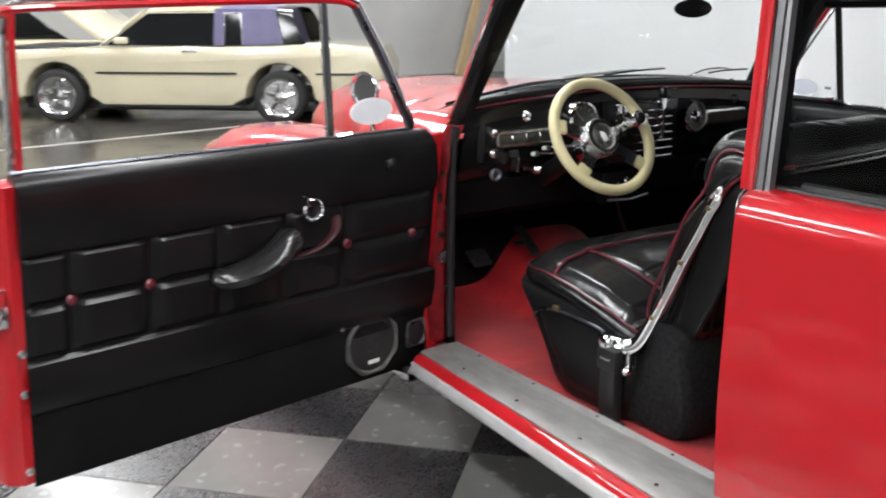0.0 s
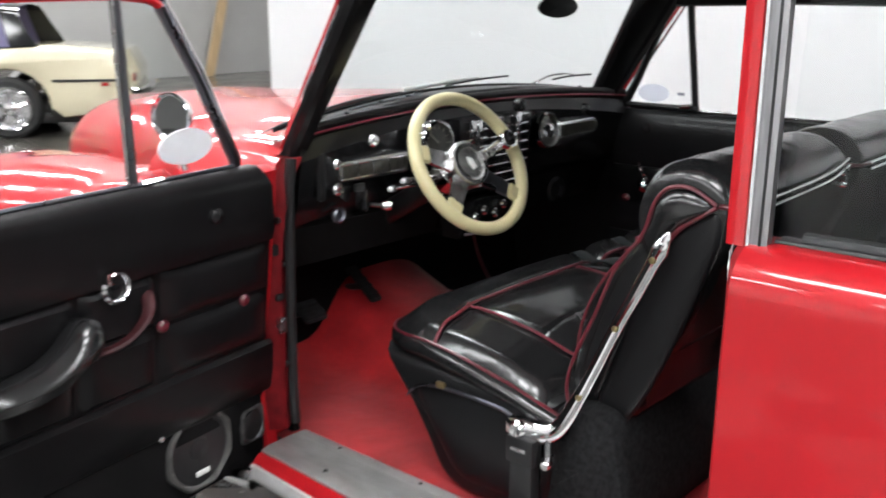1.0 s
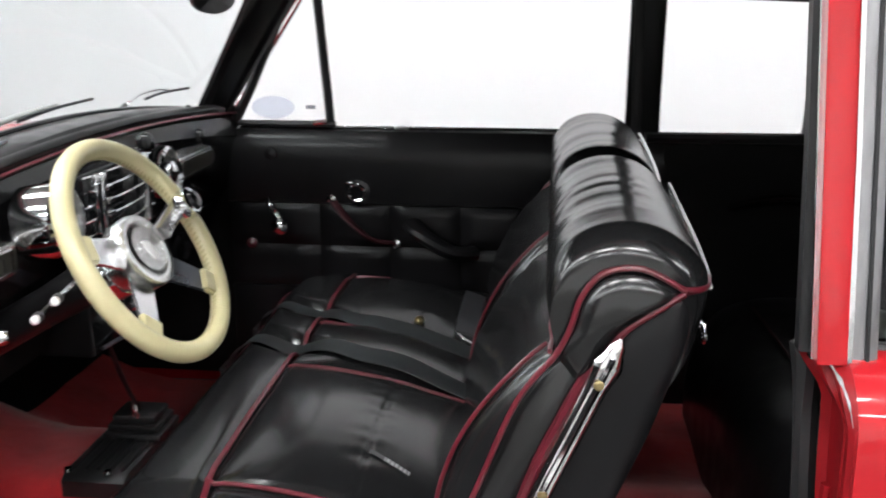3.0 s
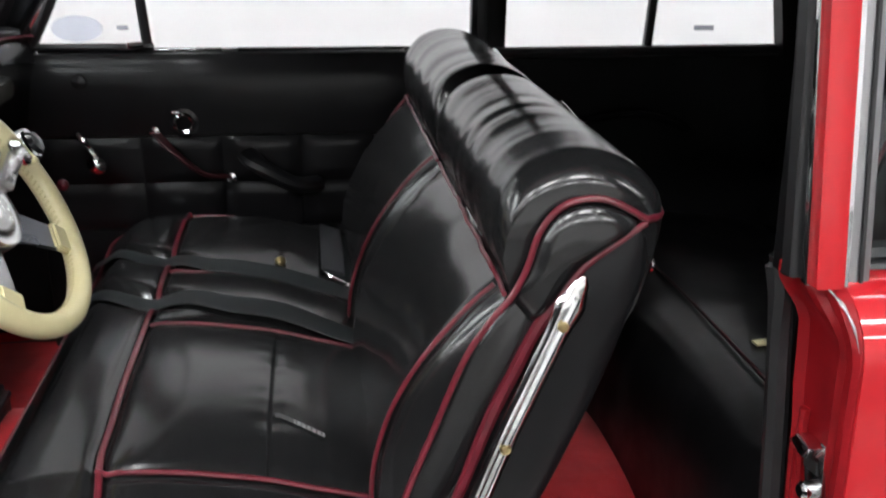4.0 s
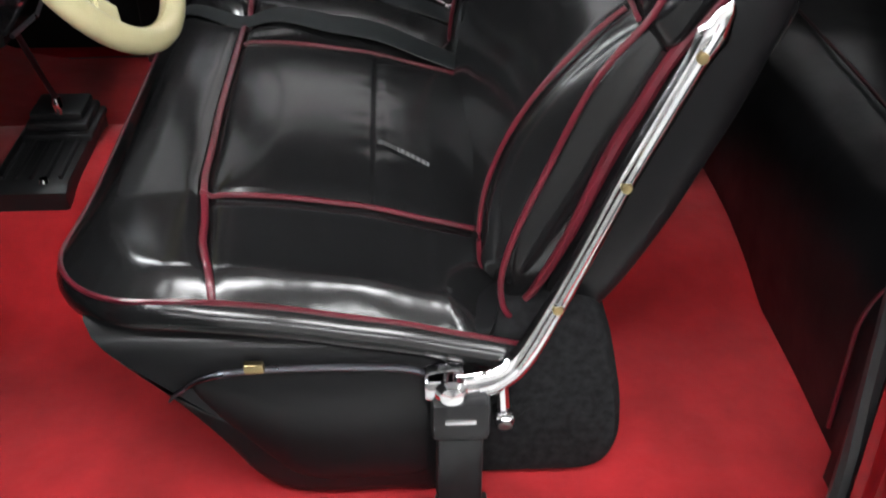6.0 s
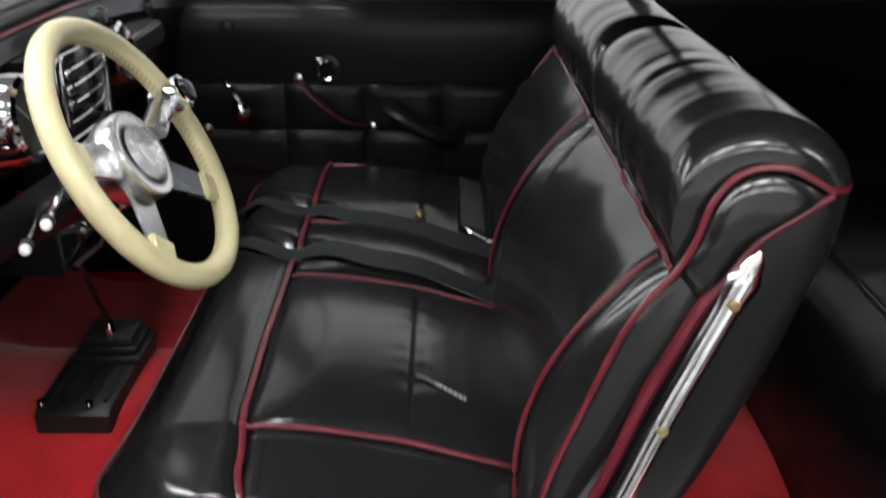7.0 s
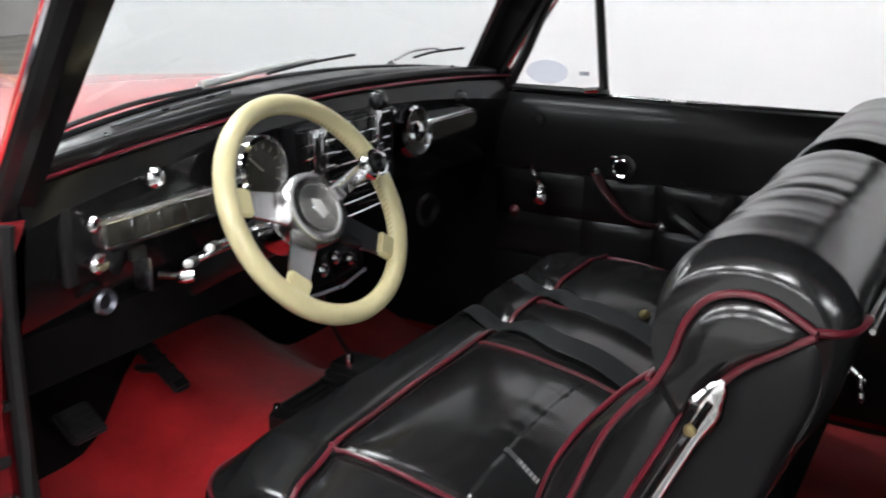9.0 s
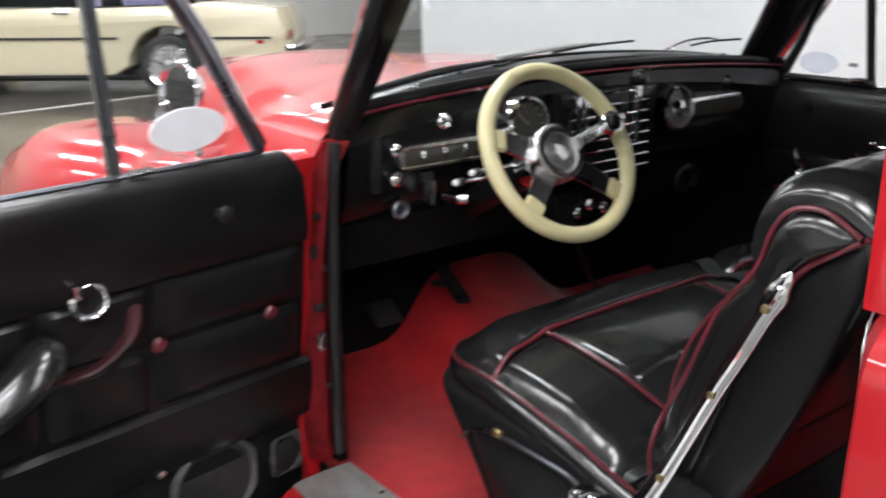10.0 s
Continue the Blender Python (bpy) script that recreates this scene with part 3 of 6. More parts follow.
# door jamb behind the opening
def jamb():
    rows = []
    for z in steps(0.33, 0.9, 14) + [0.925 + 0.074 * math.sin(t) for t in steps(0.1, math.pi / 2, 8)]:
        o = quarter_x(-0.24, z)
        i = table([(0.33, 0.07), (0.6, 0.085), (0.7, 0.1), (0.8, 0.108), (0.86, 0.12), (0.965, 0.13)], z)
        w = i - o
        f = table([(0.0, 0.0), (0.03, 0.25), (0.1, 1.0)], w)
        y = table([(0.3, 0.0), (0.93, 0.0), (0.99, 0.025)], z)
        rows.append([(o + 0.004, -0.252, z), (o + 0.001, -0.243, z), (o + 0.002, -0.236, z), (o + 0.006 * f + 0.002, -0.232 + y * 0.3, z), (o + 0.02 * f, -0.233 + y * 0.4, z), (o + 0.026 * f, -0.242 + y * 0.6, z),
                     (o + 0.034 * f, -0.243 + y * 0.7, z), (o + 0.04 * f, -0.237 + y * 0.8, z), (o + 0.05 * f, -0.238 + y, z), (lerp(o, i, 0.72), -0.246 + y * 1.1, z), (i - 0.008, -0.245 + y * 1.2, z),
                     (i, -0.236 + y * 1.2, z), (i + 0.004, -0.262, z), (o + 0.03, -0.28, z)])
    j = part("door_jamb", grid(rows, close_v=True, cap=True), RED_SHADED, car, "red stepped door jamb")
    lip = spline([(0.122, -0.208, 0.995), (0.09, -0.212, 0.999), (0.062, -0.217, 0.9985), (0.035, -0.224, 0.988), (0.018, -0.23, 0.97), (0.009, -0.234, 0.948)], 6)
    part("bare_edge", tube(lip, 0.003, 8, flat=0.7, taper=lambda t: table([(0.0, 0.4), (0.3, 1.0), (0.7, 0.8), (1.0, 0.2)], t) * (0.75 + 0.7 * noise.noise((t * 14, 0.3, 2.0)))), CHANNEL, j, "worn bare-metal edge")
    # pressed bead that frames the latch pocket
    bead = spline([(0.098, -0.243, 0.84), (0.096, -0.242, 0.782), (0.09, -0.242, 0.732), (0.078, -0.241, 0.718), (0.05, -0.241, 0.722), (0.018, -0.24, 0.727)], 6)
    part("pressed_bead", tube(bead, 0.0065, 8), RED_SHADED, j, "pressed bead round the latch pocket")
    plate = part("striker_plate", slab([(0.062, 0.745), (0.032, 0.756), (0.042, 0.828), (0.086, 0.815)], "y", -0.25, -0.236, 0.003), ALU, j, "worn metal striker plate")
    part("striker_tooth", slab([(0.086, 0.811), (0.056, 0.806), (0.043, 0.824), (0.072, 0.826)], "y", -0.24, -0.219, 0.004), CHROME, plate)
    part("striker_roller", lathe([(0.01, 0.0), (0.011, 0.012), (0.007, 0.016), (0, 0.016)], axis_pose((0.053, -0.238, 0.768), (0, 1, 0)), 14), CHROME, plate)
    part("plate_recess", slab([(0.072, 0.786), (0.046, 0.79), (0.05, 0.802), (0.076, 0.8)], "y", -0.238, -0.2345), DARK_TRIM, plate)
    part("lower_catch", slab([(0.036, 0.64), (0.041, 0.628), (0.054, 0.628), (0.06, 0.69), (0.055, 0.701), (0.043, 0.701)], "y", -0.252, -0.234, 0.003), DARK_TRIM, j)
    for z in (0.652, 0.672, 0.69):
        part("catch_tooth", box(0.044, 0.053, -0.236, -0.23, z - 0.004, z + 0.004, 0.0015), ALU, j)
    part("door_seal", tube(spline([(0.15, -0.215, 0.985), (0.142, -0.222, 0.93), (0.128, -0.226, 0.82), (0.112, -0.23, 0.66), (0.1, -0.234, 0.5), (0.096, -0.238, 0.335)], 6), 0.013, 8), RUBBER, j,
         "black rubber door seal")
    part("seal_lip", tube(spline([(0.168, -0.225, 0.99), (0.163, -0.234, 0.93), (0.15, -0.236, 0.82), (0.132, -0.242, 0.66), (0.12, -0.245, 0.5), (0.115, -0.25, 0.335)], 6), 0.01, 8), RUBBER, j)
    return j


jamb()


# window posts and roof
def bar(name, path, w, d, mat, parent=car, label="", twist=0.0):
    """An upright bar with a rounded rectangular section along path."""
    rows = []
    for p in path:
        x, y, z = p
        c, s = math.cos(radians(twist)), math.sin(radians(twist))
        ring = []
        for u, v in ((-1, -0.7), (-0.8, -1), (0.8, -1), (1, -0.7), (1, 0.7), (0.8, 1), (-0.8, 1), (-1, 0.7)):
            a, b = u * w / 2, v * d / 2
            ring.append((x + a * c - b * s, y + a * s + b * c, z))
        rows.append(ring)
    return part(name, grid(rows, close_v=True, cap=True), mat, parent, label)


for flip in (False, True):
    def side(path):
        return mirror_x(path) if flip else path
    pre = "passenger_" if flip else ""
    tw = -1 if flip else 1
    # windscreen post: black trim inside, red outside
    rows = []
    for t in steps(-0.06, 1.3, 10):
        l = Vector((lerp(0.122, 0.11, t), lerp(0.96, 0.724, t), lerp(1.0, 1.35, t)))
        r = Vector((lerp(0.167, 0.215, t) + (0.05 if flip else 0), lerp(0.934, 0.738, t) + (0.055 if flip else 0), lerp(1.0, 1.35, t)))
        e = Vector((0, 0.012, 0.008))
        ring = [l - e * 0.6, l.lerp(r, 0.12) - e * 1.4, l.lerp(r, 0.3) - e * 1.7, l.lerp(r, 0.36) - e * 1.1, l.lerp(r, 0.5) - e * 1.2, l.lerp(r, 0.9) - e, r - e * 0.3, r + e * 0.6, l.lerp(r, 0.5) + e * 1.6, l + e * 0.6]
        rows.append(side([tuple(p) for p in ring]))
    part(pre + "windshield_post", grid(rows, close_v=True, cap=True), PAD, car, "black trimmed windshield post", 25)
    k, j = (-0.045, -0.02) if flip else (0.0, 0.0)
    part(pre + "outer_post", tube(side([(0.136 + k, 0.985 + j, 0.985), (0.129 + k, 0.863 + j, 1.18), (0.122 + k, 0.75 + j, 1.345), (0.12 + k, 0.68 + j, 1.46)]), 0.0075, 8), RED, car)
    part(pre + "glass_bead", tube(side([(0.122 + k, 0.968 + j, 1.0), (0.116 + k, 0.85 + j, 1.17), (0.111 + k, 0.73 + j, 1.35)]), 0.0045, 6), CHROME, car)
    # rear door post
    j = 0.06 if flip else 0.0
    post = bar(pre + "door_post", side([(0.06, -0.221 + j, 0.996), (0.082, -0.213 + j, 1.2), (0.104, -0.204 + j, 1.4), (0.11, -0.2 + j, 1.46)]), 0.018, 0.029, RED, label="red door post")
    bar(pre + "post_chrome", side([(0.074, -0.252 + j, 0.996), (0.096, -0.245 + j, 1.2), (0.118, -0.237 + j, 1.4), (0.123, -0.235 + j, 1.45)]), 0.022, 0.032, CHANNEL, post, "brushed grey window channel")
    bar(pre + "post_channel", side([(0.07, -0.239 + j, 0.996), (0.091, -0.232 + j, 1.2), (0.113, -0.223 + j, 1.4), (0.118, -0.221 + j, 1.45)]), 0.026, 0.007, CHROME, post, "bright window channel edge")
    bar(pre + "post_groove", side([(0.062, -0.257 + j, 0.996), (0.084, -0.25 + j, 1.2), (0.106, -0.242 + j, 1.4), (0.111, -0.24 + j, 1.45)]), 0.004, 0.004, RUBBER, post, "dark groove")
    bar(pre + "post_seal", side([(0.096, -0.208 + j, 0.996), (0.112, -0.202 + j, 1.2), (0.13, -0.194 + j, 1.4), (0.134, -0.192 + j, 1.45)]), 0.022, 0.024, RUBBER, post, "black seal")
    bar(pre + "post_edge", side([(0.072, -0.206 + j, 0.996), (0.094, -0.198 + j, 1.2), (0.116, -0.189 + j, 1.4), (0.121, -0.187 + j, 1.45)]), 0.012, 0.007, CHROME, post, "thin bright edge strip")
    iy = -0.162 if flip else -0.222
    ix = -0.05 if flip else 0.0
    bar(pre + "inner_post", side([(0.132 + ix, iy, 0.985), (0.145 + ix, iy, 1.2), (0.165 + ix, iy + (0 if flip else 0.008), 1.46)]), 0.036, 0.085 if flip else 0.028, VINYL, post, "black inner post trim")
    # rear quarter window
    bar(pre + "quarter_divider", side([(0.1, -0.565, 1.0), (0.12, -0.57, 1.2), (0.15, -0.57, 1.42)]), 0.02, 0.02, RUBBER)
    part(pre + "quarter_glass", grid([[side([(0.105, -0.19 if flip else -0.268, 1.0)])[0], side([(0.15, -0.19 if flip else -0.268, 1.4)])[0]], [side([(0.105, -0.95, 1.0)])[0], side([(0.15, -0.8, 1.4)])[0]]]),
         GLASS, car).visible_shadow = False
    bar(pre + "rear_pillar", side([(0.14, -1.25, 0.98), (0.17, -1.2, 1.2), (0.24, -1.1, 1.44)]), 0.06, 0.7, VINYL, label="black rear pillar trim")
    part(pre + "belt_rail", tube(side([(0.135, -0.17 if flip else -0.3, 1.0), (0.135, -0.9, 1.005)]), 0.014, 8), RUBBER, car)
    part(pre + "quarter_trim", slab([(-0.16, 0.22), (-0.16, 0.995), (-1.6, 0.995), (-1.6, 0.22)] if flip else [(-0.255, 0.3), (-0.255, 0.995), (-1.6, 0.995), (-1.6, 0.3)], "x", *((1.592, 1.625) if flip else (0.14, 0.165))), VINYL, car,
         "black quilted quarter trim")
    part(pre + "roof_rail", tube(spline(side([(0.23, 0.63, 1.44), (0.17, 0.3, 1.46), (0.14, -0.25, 1.46), (0.2, -1.2, 1.42)]), 6), 0.035, 8), RED, car)


def roof():
    rows = []
    for i in range(21):
        u = i / 20 * 2 - 1
        row = []
        for y in steps(0.62, -1.5, 14):
            half = table([(-1.5, 0.5), (-0.8, 0.7), (0.2, 0.7), (0.62, 0.62)], y)
            z = 1.46 + 0.09 * (1 - u * u) - table([(-1.5, 0.25), (-0.6, 0.0), (0.6, 0.02)], y)
            row.append((XC + u * half, y, z))
        rows.append(row)
    part("roof_skin", grid(rows), RED, car, "red roof panel")
    part("headliner", grid([[(x, y, z - 0.03) for x, y, z in r] for r in rows]), BLACK_CLOTH, car, "black headliner")
    part("windshield_header", tube(spline([(0.25, 0.63, 1.45), (0.5, 0.69, 1.475), (XC, 0.71, 1.48), (1.2, 0.69, 1.475), (1.45, 0.63, 1.45)], 6), 0.035, 8), VINYL, car)
    part("rear_bulkhead", slab([(-1.55, 0.25), (-1.5, 1.2), (-1.53, 1.2), (-1.6, 0.25)], "x", 0.15, 1.55), BLACK_CLOTH, car)
    # fastback tail between the quarter panels
    back = []
    for y in steps(-1.0, -2.6, 24):
        half = XC - outer_x(y, 1.0) + 0.004
        top = table([(-2.6, 1.0), (-2.3, 1.06), (-1.9, 1.16), (-1.5, 1.335), (-1.25, 1.41), (-1.0, 1.458)], y)
        row = []
        for k in range(25):
            a = math.pi * k / 24
            c, s = math.cos(a), math.sin(a)
            row.append((XC - half * math.copysign(abs(c) ** 0.6, c), y, 0.965 + (top - 0.965) * s ** 0.55))
        back.append(row)
    part("rear_deck", grid(back), RED, car, "sloping red fastback tail")
    half = XC - outer_x(-2.6, 0.7)
    tail = [[(XC + half * u * (1 - 0.25 * max(0.0, z - 0.8)), -2.6 - 0.14 * (1 - u * u) * math.sin(math.pi * (z - 0.2) / 0.85) ** 0.5, z) for z in steps(0.2, 1.0, 12)] for u in steps(-1, 1, 20)]
    part("tail_panel", grid(tail), RED, car, "plain red tail panel")


roof()


# windshield glass, bowed across the car
def windshield():
    rows = []
    for i in range(25):
        u = i / 24 * 2 - 1
        bow = 0.1 * (1 - u * u)
        rows.append([(XC + u * 0.68, 0.985 + bow, 1.045 + 0.045 * (1 - u * u)), (XC + u * 0.645, 0.86 + bow, 1.21), (XC + u * 0.6, 0.7 + bow * 0.4, 1.44)])
    part("windshield", grid(rows), WS_GLASS, car, "clear windshield glass").visible_shadow = False
    part("windshield_gasket", tube([r[0] for r in rows], 0.011, 8), RUBBER, car)
    # parked wipers: one lies down across the cowl, the other along the foot of the glass
    w = part("wiper", tube(spline([(0.69, 1.1, 1.1), (0.52, 1.12, 1.088), (0.32, 1.15, 1.048), (0.16, 1.15, 1.006)], 6), 0.005, 6), RUBBER, car, "dark wiper lying on the cowl")
    part("arm", tube(spline([(0.69, 1.1, 1.106), (0.78, 1.1, 1.112), (0.92, 1.1, 1.12), (1.04, 1.1, 1.123)], 6), 0.006, 8, taper=lambda t: table([(0.0, 1.5), (0.4, 1.1), (1.0, 0.7)], t)), ROCKER, w, "bright wiper arm")
    part("blade", tube(spline([(0.88, 1.1, 1.108), (1.02, 1.095, 1.118), (1.17, 1.085, 1.122)], 6), 0.0035, 6), RUBBER, w)
    part("pivot", lathe([(0.024, 0), (0.02, 0.022), (0.0, 0.034)], pose(0.69, 1.11, 1.07), 14), CHROME, w)
    w = part("passenger_wiper", tube(spline([(1.3, 1.06, 1.1), (1.36, 1.055, 1.114), (1.43, 1.04, 1.118), (1.47, 1.03, 1.112)], 6), 0.0035, 6), CHROME, car, "thin chrome wiper arm")
    part("blade", tube(spline([(1.37, 1.05, 1.1), (1.44, 1.035, 1.108), (1.53, 1.0, 1.112)], 6), 0.0034, 6), RUBBER, w)
    part("pivot", lathe([(0.018, 0), (0.015, 0.02), (0.0, 0.03)], pose(1.3, 1.07, 1.07), 14), CHROME, w)


windshield()


# hood, cowl and front fenders
def hood():
    rows = []
    for y in steps(1.02, 3.0, 26):
        half = table([(1.0, 0.77), (1.25, 0.73), (1.6, 0.56), (2.2, 0.42), (2.8, 0.3), (3.0, 0.16)], y)
        top = table([(1.0, 1.06), (1.3, 1.07), (2.2, 1.035), (2.7, 0.985), (2.9, 0.91), (3.0, 0.78)], y)
        low = table([(1.0, 0.88), (1.5, 0.8), (2.9, 0.7), (3.0, 0.7)], y)
        flat = table([(1.0, 0.6), (1.4, 0.66), (2.2, 0.75)], y)
        row = []
        for k in range(61):
            a = math.pi * k / 60
            a += 0.12 * math.sin(4 * a)
            c, s = math.cos(a), max(0.0, math.sin(a))
            row.append((XC - half * math.copysign(abs(c) ** flat, c), y, low + (top - low) * s ** (flat * 0.8)))
        rows.append(row)
    part("hood", grid(rows), RED, car, "long rounded red hood")


hood()


def fender(flip):
    rows = []
    for y in steps(0.95, 2.95, 32):
        top = table([(0.95, 0.93), (1.3, 0.912), (1.6, 0.895), (1.95, 0.888), (2.35, 0.862), (2.6, 0.79), (2.8, 0.68), (2.95, 0.46)], y)
        out = table([(0.95, -0.02), (1.4, -0.1), (2.1, -0.2), (2.6, -0.15), (2.9, 0.02)], y)
        inn = table([(0.95, 0.09), (1.48, 0.1), (1.62, 0.34), (2.2, 0.45), (2.9, 0.4)], y)
        low = 0.3
        row = []
        for k in range(19):
            a = math.pi * k / 18
            c, s = math.cos(a), math.sin(a)
            x = lerp(out, inn, 0.5 - 0.5 * math.copysign(abs(c) ** 0.6, c))
            row.append((2 * XC - x if flip else x, y, low + (top - low) * s ** 0.55))
        rows.append(row)
    f = part("passenger_fender" if flip else "fender", grid(rows, cap=True), RED, car, "bulbous red front fender")
    return f


fender(False)
fender(True)


# front and rear road wheels of the red car
for x, y, s in ((0.02, 1.95, 1), (1.68, 1.95, -1), (0.12, -1.35, 1), (1.58, -1.35, -1)):
    side = pose(x, y, 0.36, 0, 90 * -s, 0)
    w = part("wheel", lathe([(0.23, -0.09), (0.33, -0.09), (0.36, -0.06), (0.36, 0.06), (0.33, 0.09), (0.23, 0.09), (0.22, 0)], side, 28), TYRE, car)
    part("rim", lathe([(0.235, 0.085), (0.2, 0.09), (0.15, 0.06), (0.08, 0.1), (0, 0.11)], side, 24), CHROME, w)


# ---- driver door, swung open ----
DOOR = pose(0.075, 0.87, 0, 0, 0, 189)


def door_y(z):
    """The inner face of the door, which bellies outwards below the belt."""
    return -0.12 * (1.0 - z) if z < 1.0 else 0.12 * (z - 1.0)


def on_door(u, z, out=0.0):
    return DOOR @ Vector((u, door_y(z) + out, z))


def door_patch(u0, u1, z0, z1, out, nu=10, nz=8, puff=0.0, edge=0.004, bm=None):
    """A padded rectangle on the door's inner face."""
    rows = []
    for i in range(nu + 1):
        row = []
        for j in range(nz + 1):
            a, b = i / nu, j / nz
            k = min(1.0, 4.5 * min(a, 1 - a, b * (z1 - z0) / (u1 - u0) * 2, (1 - b) * (z1 - z0) / (u1 - u0) * 2))
            row.append(on_door(lerp(u0, u1, a), lerp(z0, z1, b), out + puff * (k * (2 - k)) - (edge if k == 0 else 0)))
        rows.append(row)
    return grid(rows, bm=bm)


def driver_door():
    outline_z = lambda u: table([(0.0, 0.25), (0.8, 0.255), (1.3, 0.27)], u)
    # red shell: rolled free edge and outer skin
    rows = []
    for u in steps(0.03, 1.3, 16):
        rows.append([DOOR @ Vector((u, door_y(z) - 0.012 - d, z)) for z, d in
                     [(outline_z(u), 0.0)] + [(z, 0.0) for z in steps(0.4, 0.985, 5)] + [(0.995, 0.03), (0.99, 0.075)]
                     + [(z, 0.105 + 0.05 * math.sin((z - 0.25) / 0.75 * math.pi)) for z in steps(0.95, 0.32, 7)] + [(outline_z(u), 0.08)]])
    d = part("driver_door", grid(rows, close_v=True, cap=True), RED, car, "open red driver door with black vinyl trim")
    edge = []
    for z in steps(0.265, 0.985, 12):
        edge.append([DOOR @ Vector((u, door_y(z) + o, z)) for u, o in ((1.262, 0.0), (1.285, 0.002), (1.3, -0.008), (1.318, -0.03), (1.325, -0.07), (1.3, -0.1), (1.27, -0.06))])
    part("edge_face", grid(edge, close_v=True, cap=True), RED, d, "red door shut face")
    latch = part("latch", box(-0.02, 0.02, -0.03, 0.03, -0.045, 0.045, 0.006), CHROME, d, "chrome door latch")
    latch.matrix_basis = DOOR @ pose(1.315, -0.06, 0.715)
    for z in (0.6, 0.5, 0.3):
        part("screw", lathe([(0.012, 0), (0.01, 0.006), (0, 0.007)], axis_pose(on_door(1.272, z, 0.0), on_door(1.272, z, 1.0) - on_door(1.272, z, 0.0)), 10), CHROME, d)
    # upper roll of the trim
    rows = []
    for k in steps(0.0, 1.0, 24):
        rows.append([on_door(lerp(table([(0.82, 0.058), (0.96, 0.08), (1.0, 0.1)], z), 1.265, k), z, o) for z, o in ((0.828, 0.0), (0.83, 0.012), (0.86, 0.02), (0.91, 0.024), (0.96, 0.022), (0.985, 0.016),
                     (0.999, 0.004), (1.006, -0.012), (1.006, -0.035), (0.99, -0.04))])
    part("upper_trim", grid(rows, close_v=True, cap=True), VINYL, d, "rolled black vinyl top trim")
    part("belt_strip", tube([on_door(u, 1.009, -0.03) for u in steps(0.15, 1.26, 12)], 0.005, 6), DARK_ALU, d, "dull window strip")
    part("backing", door_patch(0.055, 1.262, 0.57, 0.83, 0.0005, 20, 4, 0.0, 0.0), VINYL, d)
    # quilted panels between stitched seams
    us = [0.056, 0.389, 0.585, 0.779, 0.965, 1.158, 1.264]
    for z0, z1 in ((0.708, 0.826), (0.578, 0.705)):
        for a, b in zip(us, us[1:]):
            part("quilted_pad", door_patch(a + 0.002, b - 0.002, z0, z1, 0.002, 12, 8, 0.013), VINYL, d)
    rows = []
    for u in steps(0.038, 1.264, 24):
        rows.append([on_door(u, 0.575, 0.001), on_door(u, 0.565, 0.012), on_door(u, 0.5, 0.016), on_door(u, 0.45, 0.012), on_door(u, 0.44, 0.004)])
    part("lower_roll", grid(rows), VINYL, d)
    part("scuff_panel", door_patch(0.038, 1.262, 0.252, 0.445, 0.003, 20, 6, 0.003), BLACK_CLOTH, d, "black carpeted kick panel")
    # fittings
    for u, z in ((1.159, 0.707), (0.968, 0.707), (0.379, 0.707), (0.14, 0.7)):
        n = (on_door(u, z, 1) - on_door(u, z, 0))
        part("button", lathe([(0.013, 0), (0.014, 0.006), (0.009, 0.012), (0, 0.014)], axis_pose(on_door(u, z, 0.004), n), 14), PIPING, d, "red upholstery button")
    n = on_door(0, 0.8, 1) - on_door(0, 0.8, 0)
    k = part("pull_knob", lathe([(0.034, 0), (0.034, 0.01), (0.028, 0.016), (0.024, 0.012), (0.023, 0.004)], axis_pose(on_door(0.504, 0.828, 0.008), n), 24, cap=False), CHROME, d,
         "chrome ring-shaped release")
    part("cup", lathe([(0.0235, 0.004), (0.02, 0.002), (0.008, 0.002), (0.006, 0.01), (0, 0.011)], axis_pose(on_door(0.504, 0.828, 0.008), n), 20), DASH, k, "dark recess")
    part("catch", box(-0.006, 0.006, -0.006, 0.02, -0.012, 0.012, 0.002), CHROME, k).matrix_basis = DOOR @ pose(0.53, door_y(0.85) + 0.015, 0.852)
    part("lock_button", lathe([(0.018, 0), (0.016, 0.012), (0.008, 0.018), (0, 0.018)], axis_pose(on_door(0.257, 0.924, 0.022), n), 16), DASH, d)
    st = [on_door(u, z, o) for u, z, o in ((0.585, 0.71, 0.012), (0.56, 0.712, 0.04), (0.51, 0.728, 0.058), (0.455, 0.765, 0.05), (0.425, 0.795, 0.012))]
    part("pull_strap", tube(spline(st, 6), 0.013, 8, flat=0.5), STRAP_RED, d, "dark red leather pull strap")
    arm = [on_door(u, z, o) for u, z, o in ((0.8, 0.69, 0.01), (0.77, 0.688, 0.035), (0.69, 0.705, 0.052), (0.62, 0.745, 0.05), (0.592, 0.765, 0.03), (0.585, 0.77, 0.01))]
    part("armrest", tube(spline(arm, 6), 0.036, 12, flat=0.75, taper=lambda s: 0.55 + 0.75 * math.sin(math.pi * min(1, max(0, s * 0.9 + 0.08))) ** 0.7), LEATHER, d, "padded black armrest")
    # loudspeaker with octagonal trim
    c = axis_pose(on_door(0.266, 0.374, 0.004), n) 
    ring = []
